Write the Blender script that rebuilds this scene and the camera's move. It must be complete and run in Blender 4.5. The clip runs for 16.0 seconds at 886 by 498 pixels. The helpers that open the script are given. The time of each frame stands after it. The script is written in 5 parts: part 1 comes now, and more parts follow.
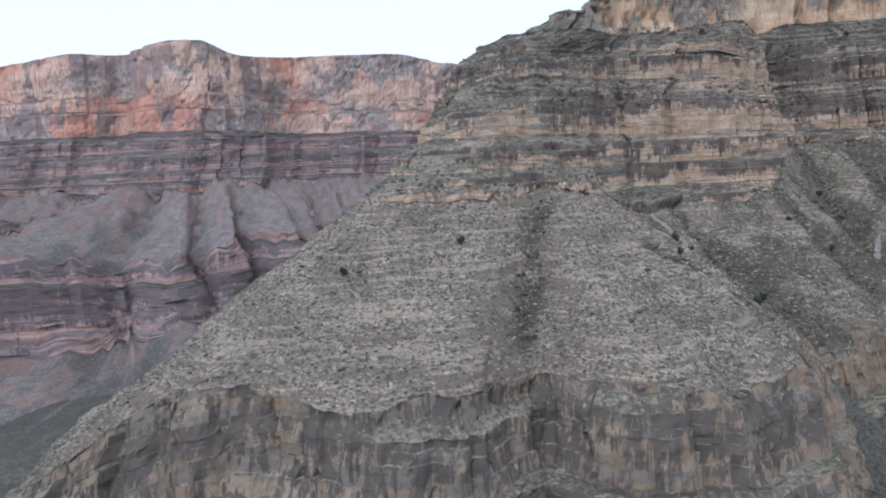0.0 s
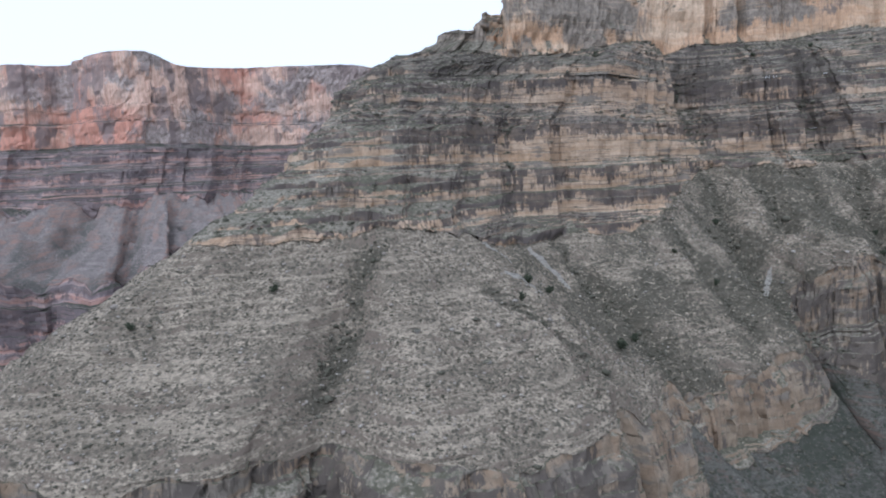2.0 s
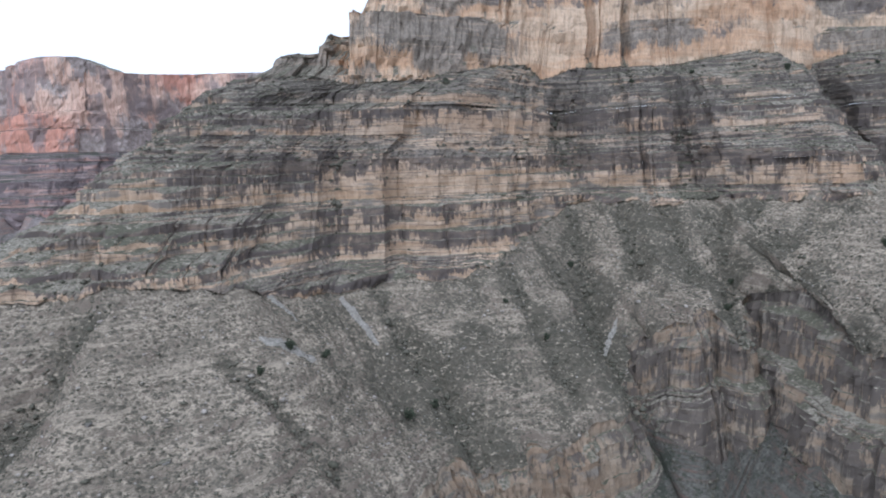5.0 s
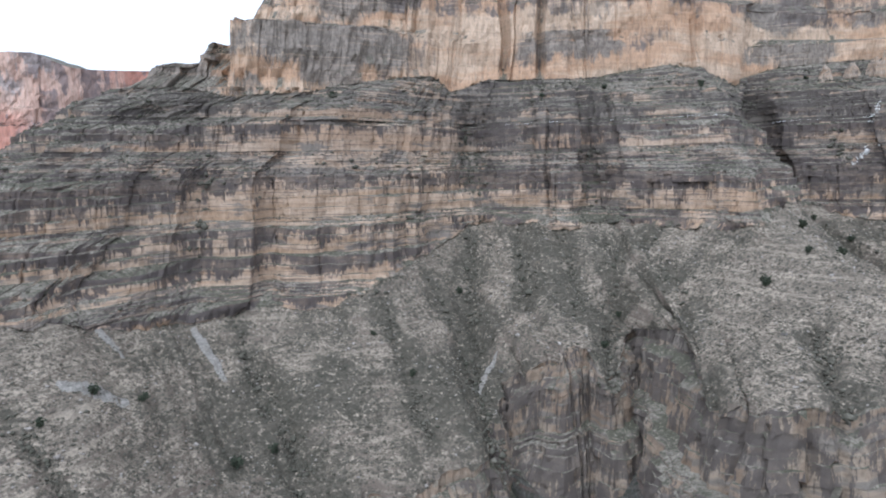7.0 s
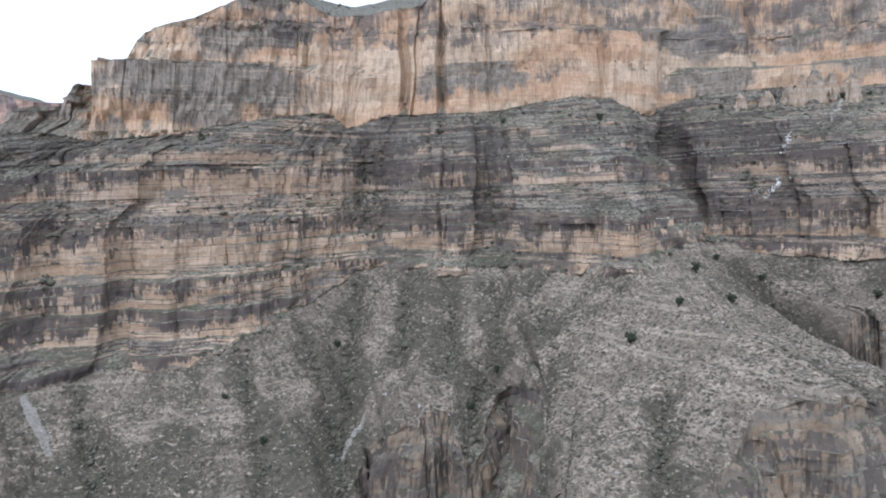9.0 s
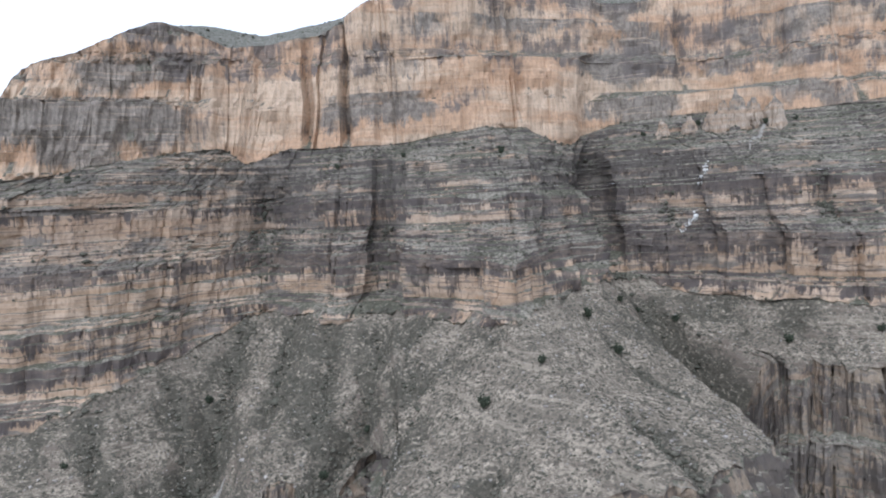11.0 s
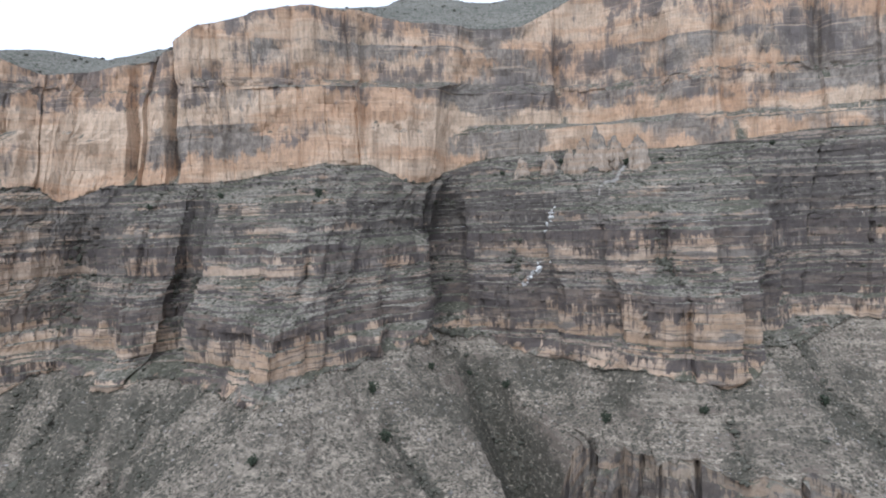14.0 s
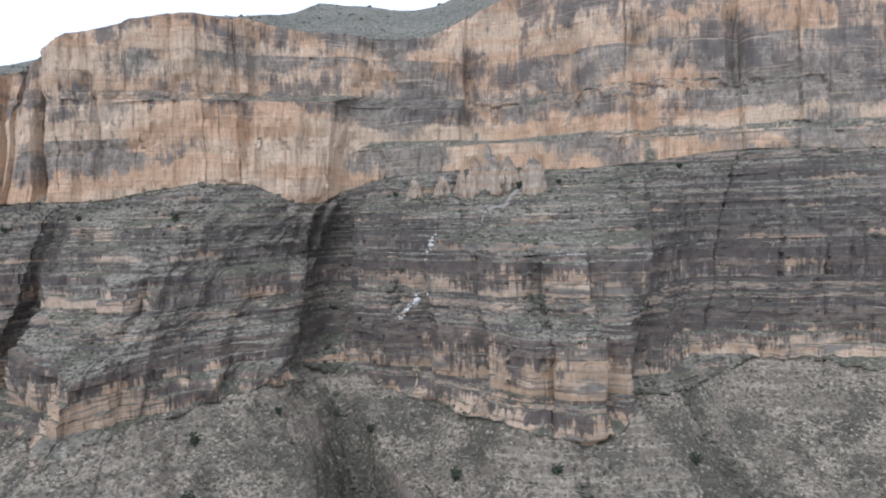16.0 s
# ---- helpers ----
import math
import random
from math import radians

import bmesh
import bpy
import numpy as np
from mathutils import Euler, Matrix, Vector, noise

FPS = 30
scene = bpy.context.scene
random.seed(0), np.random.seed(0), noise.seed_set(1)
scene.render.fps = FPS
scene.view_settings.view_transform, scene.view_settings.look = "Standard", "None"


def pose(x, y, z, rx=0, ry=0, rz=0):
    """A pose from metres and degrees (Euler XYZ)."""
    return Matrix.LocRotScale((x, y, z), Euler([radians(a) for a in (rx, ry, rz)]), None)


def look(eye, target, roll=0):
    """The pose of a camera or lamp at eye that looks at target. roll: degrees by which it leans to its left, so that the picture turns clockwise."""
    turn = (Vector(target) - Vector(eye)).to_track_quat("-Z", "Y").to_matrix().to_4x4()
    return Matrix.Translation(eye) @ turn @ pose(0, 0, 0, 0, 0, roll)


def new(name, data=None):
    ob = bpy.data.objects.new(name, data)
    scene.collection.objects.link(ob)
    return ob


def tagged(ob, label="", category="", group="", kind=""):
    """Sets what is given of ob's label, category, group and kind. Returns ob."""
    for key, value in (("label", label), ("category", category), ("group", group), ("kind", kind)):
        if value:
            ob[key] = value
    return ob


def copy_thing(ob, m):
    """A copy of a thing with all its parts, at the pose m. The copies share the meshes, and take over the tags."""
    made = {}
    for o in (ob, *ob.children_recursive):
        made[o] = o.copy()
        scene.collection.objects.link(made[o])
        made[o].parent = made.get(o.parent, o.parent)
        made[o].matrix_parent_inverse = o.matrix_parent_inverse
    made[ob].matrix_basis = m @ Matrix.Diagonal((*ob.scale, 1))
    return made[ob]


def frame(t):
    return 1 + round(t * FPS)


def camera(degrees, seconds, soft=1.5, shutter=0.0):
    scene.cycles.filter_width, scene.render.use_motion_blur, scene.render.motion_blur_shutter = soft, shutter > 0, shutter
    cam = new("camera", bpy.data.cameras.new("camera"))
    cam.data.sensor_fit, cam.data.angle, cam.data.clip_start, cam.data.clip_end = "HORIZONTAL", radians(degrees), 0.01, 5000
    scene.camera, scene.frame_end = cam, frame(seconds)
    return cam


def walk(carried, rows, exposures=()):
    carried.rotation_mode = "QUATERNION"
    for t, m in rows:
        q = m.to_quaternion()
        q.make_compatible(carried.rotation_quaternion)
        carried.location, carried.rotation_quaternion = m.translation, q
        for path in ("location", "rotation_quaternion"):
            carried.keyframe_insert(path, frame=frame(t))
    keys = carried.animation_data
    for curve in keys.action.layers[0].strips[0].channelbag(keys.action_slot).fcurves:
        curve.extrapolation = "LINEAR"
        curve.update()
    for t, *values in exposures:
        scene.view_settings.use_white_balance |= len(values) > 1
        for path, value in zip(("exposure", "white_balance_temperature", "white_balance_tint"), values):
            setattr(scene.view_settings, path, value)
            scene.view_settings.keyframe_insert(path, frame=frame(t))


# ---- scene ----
cam = camera(67.9, 16.0, soft=2.0)
METRES, EYE, TILT, LEAN, TURN = 560.0, 260.0, -7.1, 2.6, 0.0
ROWS = [
    (0.0, 0.0, 0.0, 0.0, 0.0, 0.0, -0.0),
    (0.5, 0.0284, 0.0087, 0.007, -0.21, 0.1, 0.03),
    (1.0, 0.0593, 0.0181, 0.0146, -0.5, 0.19, -0.0),
    (1.5, 0.0877, 0.0266, 0.0217, -0.9, 0.34, 0.05),
    (2.0, 0.1183, 0.0357, 0.0291, -1.26, 0.51, 0.17),
    (2.5, 0.1463, 0.0442, 0.0362, -1.46, 0.55, -0.13),
    (3.0, 0.1767, 0.0536, 0.0442, -1.52, 0.58, -0.4),
    (3.5, 0.2051, 0.0617, 0.0512, -1.51, 0.66, -0.49),
    (4.0, 0.2354, 0.0707, 0.0586, -1.55, 0.74, -0.39),
    (6.5, 0.3801, 0.1133, 0.0968, -1.59, 0.33, -0.94),
    (7.0, 0.4106, 0.1226, 0.1044, -1.75, 0.3, -1.27),
    (7.5, 0.4384, 0.1313, 0.1112, -1.96, 0.47, -1.17),
    (8.0, 0.4681, 0.1407, 0.1191, -2.14, 0.8, -0.98),
    (8.5, 0.4961, 0.1495, 0.1262, -2.1, 1.51, -0.67),
    (9.0, 0.526, 0.1591, 0.1333, -1.99, 2.05, -0.23),
    (11.5, 0.6677, 0.2059, 0.1686, -1.49, 3.63, 0.68),
    (12.0, 0.6975, 0.2157, 0.176, -1.48, 3.83, 0.54),
    (12.5, 0.7251, 0.225, 0.1822, -1.55, 4.03, 0.31),
    (13.0, 0.7546, 0.2352, 0.1898, -1.62, 4.13, 0.03),
    (13.5, 0.7823, 0.2448, 0.1973, -1.57, 4.19, -0.03),
    (14.0, 0.8121, 0.255, 0.2045, -1.47, 4.26, -0.02),
    (14.5, 0.8392, 0.2647, 0.2108, -1.37, 4.31, -0.04),
    (15.0, 0.8689, 0.2755, 0.2186, -1.26, 4.24, -0.19),
    (15.5, 0.8964, 0.2856, 0.2256, -1.22, 4.32, -0.28),
    (16.0, 0.9261, 0.2961, 0.2326, -1.32, 4.44, -0.62),
]
walk(cam, [(t, pose(0, 0, EYE, TILT, LEAN, TURN) @ pose(METRES * x, METRES * y, METRES * z, 90 + pitch, roll, yaw)) for t, x, y, z, yaw, pitch, roll in ROWS],
     exposures=[(0.0, -0.38, 5210, 9), (4.0, -0.29, 5210, 9), (7.0, -0.09, 5240, 9), (9.0, -0.08, 5260, 9), (12.0, -0.14, 5290, 9), (16.0, -0.18, 5310, 9)])

# ---- light: a bright overcast sky with a weak, wide sun behind thin cloud ----
world = bpy.data.worlds.new("overcast_sky")
scene.world = world
world.use_nodes = True
wn, wl = world.node_tree.nodes, world.node_tree.links
wn.clear()
sky = wn.new("ShaderNodeTexSky")
sky.sky_type, sky.sun_disc = "NISHITA", False
SUN_ELEVATION, SUN_AZIMUTH = 50.0, 205.0
sky.sun_elevation, sky.sun_rotation = radians(SUN_ELEVATION), radians(SUN_AZIMUTH)
sky.altitude, sky.dust_density, sky.air_density = 1200.0, 4.0, 1.0
sky_light = wn.new("ShaderNodeBackground")
sky_light.inputs["Strength"].default_value = 0.06
wl.new(sky.outputs[0], sky_light.inputs["Color"])
cloud_light = wn.new("ShaderNodeBackground")
cloud_light.inputs["Color"].default_value = (1.0, 0.945, 0.90, 1)
# cloud is brighter overhead than towards the horizon
way_up = wn.new("ShaderNodeTexCoord")
split = wn.new("ShaderNodeSeparateXYZ")
wl.new(way_up.outputs["Generated"], split.inputs[0])
climb = wn.new("ShaderNodeMapRange")
for key, value in (("From Min", 0.0), ("From Max", 1.0), ("To Min", 1.30), ("To Max", 1.28)):
    climb.inputs[key].default_value = value
wl.new(split.outputs[2], climb.inputs["Value"])
wl.new(climb.outputs[0], cloud_light.inputs["Strength"])
cover = wn.new("ShaderNodeAddShader")
wl.new(sky_light.outputs[0], cover.inputs[0])
wl.new(cloud_light.outputs[0], cover.inputs[1])
world_out = wn.new("ShaderNodeOutputWorld")
wl.new(cover.outputs[0], world_out.inputs["Surface"])
sun = new("sun", bpy.data.lights.new("sun", "SUN"))
sun.data.energy, sun.data.angle, sun.data.color = 2.0, radians(30), (1.0, 0.955, 0.90)
az, el = radians(SUN_AZIMUTH), radians(SUN_ELEVATION)
sun.matrix_world = look((0, 0, 900), (-math.sin(az) * math.cos(el), -math.cos(az) * math.cos(el), 900 - math.sin(el)))


# ---- materials ----
class Nodes:
    """Short hand for building one node material."""

    def __init__(self, name, roughness=0.95):
        self.mat = bpy.data.materials.new(name)
        self.mat.use_nodes = True
        self.t = self.mat.node_tree
        self.bsdf = self.t.nodes["Principled BSDF"]
        self.bsdf.inputs["Roughness"].default_value = roughness
        self.bsdf.inputs["Specular IOR Level"].default_value = 0.15
        self.geo = self.t.nodes.new("ShaderNodeNewGeometry")

    def put(self, value, socket):
        if hasattr(value, "is_output"):
            self.t.links.new(value, socket)
        elif isinstance(value, tuple) and len(value) == 3 and socket.type == "RGBA":
            socket.default_value = (*value, 1)
        else:
            socket.default_value = value

    def coords(self, scale, warp=None):
        m = self.t.nodes.new("ShaderNodeVectorMath")
        m.operation = "MULTIPLY"
        self.put(warp or self.geo.outputs["Position"], m.inputs[0])
        m.inputs[1].default_value = scale
        return m.outputs[0]

    def noise(self, scale, detail=4.0, rough=0.6, warp=None, distortion=0.0):
        n = self.t.nodes.new("ShaderNodeTexNoise")
        n.inputs["Scale"].default_value = 1.1
        n.inputs["Detail"].default_value = detail
        n.inputs["Roughness"].default_value = rough
        n.inputs["Distortion"].default_value = distortion
        self.t.links.new(self.coords(scale, warp), n.inputs["Vector"])
        return n.outputs["Fac"]

    def voronoi(self, scale, feature="F1", warp=None, randomness=1.0):
        n = self.t.nodes.new("ShaderNodeTexVoronoi")
        n.feature = feature
        n.inputs["Scale"].default_value = 1.1
        n.inputs["Randomness"].default_value = randomness
        self.t.links.new(self.coords(scale, warp), n.inputs["Vector"])
        return n.outputs["Distance"]

    def cells(self, vector):
        """A random grey for each box-like cell."""
        n = self.t.nodes.new("ShaderNodeTexVoronoi")
        n.distance = "CHEBYCHEV"
        n.inputs["Scale"].default_value = 1.0
        n.inputs["Randomness"].default_value = 0.85
        self.t.links.new(vector, n.inputs["Vector"])
        return self.axis(n.outputs["Color"], 0)

    def ramp(self, value, a, b, lo=0.0, hi=1.0):
        n = self.t.nodes.new("ShaderNodeMapRange")
        n.interpolation_type = "SMOOTHSTEP"
        self.put(value, n.inputs["Value"])
        for key, v in (("From Min", a), ("From Max", b), ("To Min", lo), ("To Max", hi)):
            n.inputs[key].default_value = v
        return n.outputs[0]

    def math(self, op, a, b=0.0):
        n = self.t.nodes.new("ShaderNodeMath")
        n.operation = op
        self.put(a, n.inputs[0])
        self.put(b, n.inputs[1])
        return n.outputs[0]

    def mix(self, fac, a, b, mode="MIX"):
        n = self.t.nodes.new("ShaderNodeMix")
        n.data_type, n.blend_type = "RGBA", mode
        self.put(fac, n.inputs["Factor"])
        self.put(a, n.inputs[6])
        self.put(b, n.inputs[7])
        return n.outputs[2]

    def axis(self, vector, which):
        n = self.t.nodes.new("ShaderNodeSeparateXYZ")
        self.t.links.new(vector, n.inputs[0])
        return n.outputs[which]

    def height(self):
        return self.axis(self.geo.outputs["Position"], 2)

    def steepness(self):
        return self.axis(self.geo.outputs["True Normal"], 2)

    def bump(self, height, distance, strength=1.0):
        n = self.t.nodes.new("ShaderNodeBump")
        n.inputs["Distance"].default_value = distance
        n.inputs["Strength"].default_value = strength
        self.put(height, n.inputs["Height"])
        self.t.links.new(n.outputs[0], self.bsdf.inputs["Normal"])

    def done(self, colour):
        self.put(colour, self.bsdf.inputs["Base Color"])
        return self.mat


def scree_colour(k, light, dark, bush, growth=None):
    """Loose stone with pale chips, dull patches and the green-grey of small growth."""
    c = k.mix(k.ramp(k.noise((0.62, 0.62, 0.95), 4, 0.72), 0.41, 0.59), dark, light)
    c = k.mix(k.ramp(k.noise((0.05, 0.05, 0.05), 5, 0.65), 0.42, 0.60, 0, 0.6), c, dark)
    tuft = k.noise((0.38, 0.38, 0.5), 4, 0.66)
    if growth:
        # brush closes over the stone where growth is thick
        tuft = k.math("ADD", tuft, k.math("MULTIPLY", growth, 0.13))
        cover = k.math("MULTIPLY", growth, k.ramp(k.noise((0.12, 0.12, 0.12), 4, 0.65), 0.38, 0.56, 0.1, 0.75))
        c = k.mix(cover, c, tuple(0.6 * b + 0.4 * d * g for b, d, g in zip(bush, dark, (1.0, 1.0, 0.94))))
    c = k.mix(k.ramp(tuft, 0.50, 0.64, 0, 0.8), c, bush)
    near_by = k.voronoi((0.36, 0.36, 0.30))
    spot = k.math("ADD", near_by, k.math("MULTIPLY", k.noise((0.9, 0.9, 0.9), 3), 0.5))
    c = k.mix(k.ramp(spot, 0.60, 0.44, 0, 0.9), c, bush)
    c = k.mix(k.ramp(k.noise((0.34, 0.34, 0.62), 4, 0.7), 0.42, 0.34, 0, 0.75), c, tuple(min(0.6, 1.3 * v) for v in light))
    return c


def scree_material(name, light, dark, bush, ledge):
    k = Nodes(name)
    n = k.t.nodes.new("ShaderNodeAttribute")
    n.attribute_name = "growth"
    growth = k.ramp(n.outputs["Fac"], 0.25, 0.9)
    c = scree_colour(k, light, dark, bush, growth)
    # thin outcropping beds where the slope steepens
    band = k.noise((0.02, 0.02, 0.55), 3, 0.7)
    bare = k.math("SUBTRACT", 1.0, growth)
    c = k.mix(k.ramp(band, 0.52, 0.60, 0, 0.4), c, dark)
    c = k.mix(k.math("MULTIPLY", bare, k.ramp(band, 0.45, 0.38, 0, 0.45)), c, light)
    out = k.math("MULTIPLY", k.math("MULTIPLY", bare, k.ramp(k.steepness(), 0.74, 0.45)), k.ramp(band, 0.42, 0.58))
    c = k.mix(out, c, ledge)
    h = k.math("ADD", k.noise((0.5, 0.5, 0.5), 6, 0.75), k.math("MULTIPLY", band, 0.4))
    k.bump(h, 1.6, 0.8)
    return k.done(c)


def cliff_material(name, pale, warm, varnish, grey, scree, stain=0.5, bed=0.3, greys=0.5, lines=0.7, scale=1.0, drip=2.6, band=0.12, flats=(0.40, 0.62), base=None, loose=False, block=0.17, columns=0.5, streaks=0.1, keep=0.12, zones=0.0, washed=0.35, jointed=0.32):
    """Bedded rock: pale and warm beds, patches of dark run-down varnish, grey weathered skin, debris on the ledges."""
    k = Nodes(name)
    q = 1.0 / scale

    def size(*v):
        return tuple(q * c for c in v)

    wob = k.noise(size(0.015, 0.015, 0.02), 2)
    lift = k.t.nodes.new("ShaderNodeCombineXYZ")
    k.put(k.math("MULTIPLY", wob, 9.0), lift.inputs[2])
    add = k.t.nodes.new("ShaderNodeVectorMath")
    k.t.links.new(k.geo.outputs["Position"], add.inputs[0])
    k.t.links.new(lift.outputs[0], add.inputs[1])
    if loose:
        strata = k.height()
    else:
        # height over the first eye
        n = k.t.nodes.new("ShaderNodeAttribute")
        n.attribute_name = "strata"
        strata = n.outputs["Fac"]
    run = k.math("ADD", k.math("MULTIPLY", k.noise(size(0.8, 0.8, 0.03), 4, 0.7, distortion=0.3), 0.5), k.math("MULTIPLY", k.noise(size(0.22, 0.22, 0.015), 4, 0.65), 0.5))
    patch = k.noise(size(0.05, 0.05, 0.045), 5, 0.66, add.outputs[0])

    def hung(share, seed):
        """Noise in level bands whose lower edges run down the face in fingers."""
        down = k.math("ADD", k.math("MULTIPLY", run, 6.0 * drip * scale), k.math("MULTIPLY", patch, 5.0 * drip * scale))
        v = k.t.nodes.new("ShaderNodeCombineXYZ")
        k.put(k.math("MULTIPLY", k.axis(k.geo.outputs["Position"], 0), 0.011 * q), v.inputs[0])
        k.put(k.math("ADD", k.math("MULTIPLY", k.axis(k.geo.outputs["Position"], 1), 0.011 * q), seed), v.inputs[1])
        k.put(k.math("MULTIPLY", k.math("ADD", strata, down), band * share * q), v.inputs[2])
        return k.noise((1, 1, 1), 3, 0.55, v.outputs[0])

    # beds weather block by block between their joints
    v = k.t.nodes.new("ShaderNodeCombineXYZ")
    k.put(k.math("MULTIPLY", k.axis(k.geo.outputs["Position"], 0), 0.105 * q), v.inputs[0])
    k.put(k.math("MULTIPLY", k.axis(k.geo.outputs["Position"], 1), 0.105 * q), v.inputs[1])
    jag = k.math("ADD", k.math("MULTIPLY", run, 5.0 * scale), k.math("MULTIPLY", patch, 9.0 * scale))
    k.put(k.math("MULTIPLY", k.math("ADD", strata, jag), block * q), v.inputs[2])
    blocky = k.math("ADD", k.math("MULTIPLY", k.cells(v.outputs[0]), 0.34), 0.33)
    beds = k.noise(size(0.008, 0.008, bed), 4, 0.65, add.outputs[0])
    c = k.mix(k.ramp(beds, 0.42, 0.58), warm, pale)
    c = k.mix(k.ramp(k.noise(size(0.5, 0.5, 0.05), 4, 0.65), 0.43, 0.64, 0, columns), c, tuple(0.6 * v for v in warm))
    skin = hung(0.6, 31.0)
    if base:
        # a clean paler bed between two levels
        edge = k.math("ADD", strata, k.math("ADD", k.math("MULTIPLY", run, -12.0 * scale), k.math("MULTIPLY", patch, -10.0 * scale)))
        clean = k.math("MULTIPLY", k.ramp(edge, base[0] - 12, base[0] - 10), k.ramp(edge, base[1] - 10, base[1] - 13))
        skin = k.math("SUBTRACT", skin, k.math("MULTIPLY", clean, 0.05))
    if zones:
        # whole stretches of the face are grey, others clean
        wide = k.t.nodes.new("ShaderNodeAttribute")
        wide.attribute_name = "weather"
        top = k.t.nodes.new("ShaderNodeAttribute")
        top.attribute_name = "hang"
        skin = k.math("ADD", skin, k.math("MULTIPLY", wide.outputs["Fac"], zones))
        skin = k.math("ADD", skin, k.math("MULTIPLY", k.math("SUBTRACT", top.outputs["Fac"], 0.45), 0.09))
    worn = k.mix(k.ramp(k.noise(size(0.32, 0.32, 0.26), 5, 0.7), 0.40, 0.60, 0, 0.85), grey, tuple(0.5 * v for v in grey))
    c = k.mix(k.ramp(skin, 1.0 - greys - 0.03, 1.0 - greys + 0.04, 0, 0.9), c, worn)
    streak = k.noise(size(0.33, 0.33, 0.014), 5, 0.7)
    dark = k.math("ADD", k.math("ADD", k.math("MULTIPLY", hung(1.0, 3.0), 0.44 - streaks), k.math("MULTIPLY", streak, streaks)), k.math("ADD", k.math("MULTIPLY", patch, 0.24), k.math("MULTIPLY", blocky, jointed)))
    if base:
        dark = k.math("SUBTRACT", dark, k.math("MULTIPLY", clean, keep))
    dark = k.ramp(k.math("ADD", dark, 0.5 * (0.32 - jointed)), 1.0 - stain - 0.022, 1.0 - stain + 0.03)
    if zones:
        # the thin beds between the great ones are dark
        n = k.t.nodes.new("ShaderNodeAttribute")
        n.attribute_name = "thin"
        dark = k.math("MAXIMUM", dark, k.math("MULTIPLY", n.outputs["Fac"], k.ramp(patch, 0.40, 0.52, 0.0, 0.8)))
    c = k.mix(k.math("MULTIPLY", dark, k.ramp(k.noise(size(0.1, 0.1, 0.1), 3), 0.3, 0.6, 0.72, 0.95)), c, varnish)
    thin = k.noise(size(0.02, 0.02, 0.8), 3, 0.7, add.outputs[0])
    c = k.mix(k.ramp(thin, 0.56, 0.64, 0, 0.35 * lines), c, varnish)
    c = k.mix(k.ramp(thin, 0.42, 0.36, 0, 0.7 * lines), c, tuple(min(0.75, 1.12 * v) for v in pale))
    wash = k.noise(size(0.9, 0.9, 0.045), 5, 0.75)
    c = k.mix(k.ramp(wash, 0.56, 0.70, 0, 0.55), c, varnish)
    c = k.mix(k.ramp(wash, 0.40, 0.28, 0, washed), c, pale)
    fine = k.noise(size(0.6, 0.6, 0.3), 5, 0.72)
    c = k.mix(k.ramp(fine, 0.34, 0.50, 0.2 + 0.25 * lines, 0.0), c, varnish)
    flat = k.ramp(k.steepness(), *flats)
    tops = scree_colour(k, scree[0], scree[1], scree[2], k.ramp(k.noise((0.03, 0.03, 0.05), 4, 0.6), 0.44, 0.62))
    c = k.mix(flat, c, tops)
    h = k.math("ADD", k.noise(size(0.45, 0.45, 0.2), 6, 0.7), k.math("MULTIPLY", thin, 0.2 + 0.5 * lines))
    k.bump(h, 1.8 * scale, 0.9)
    return k.done(c)


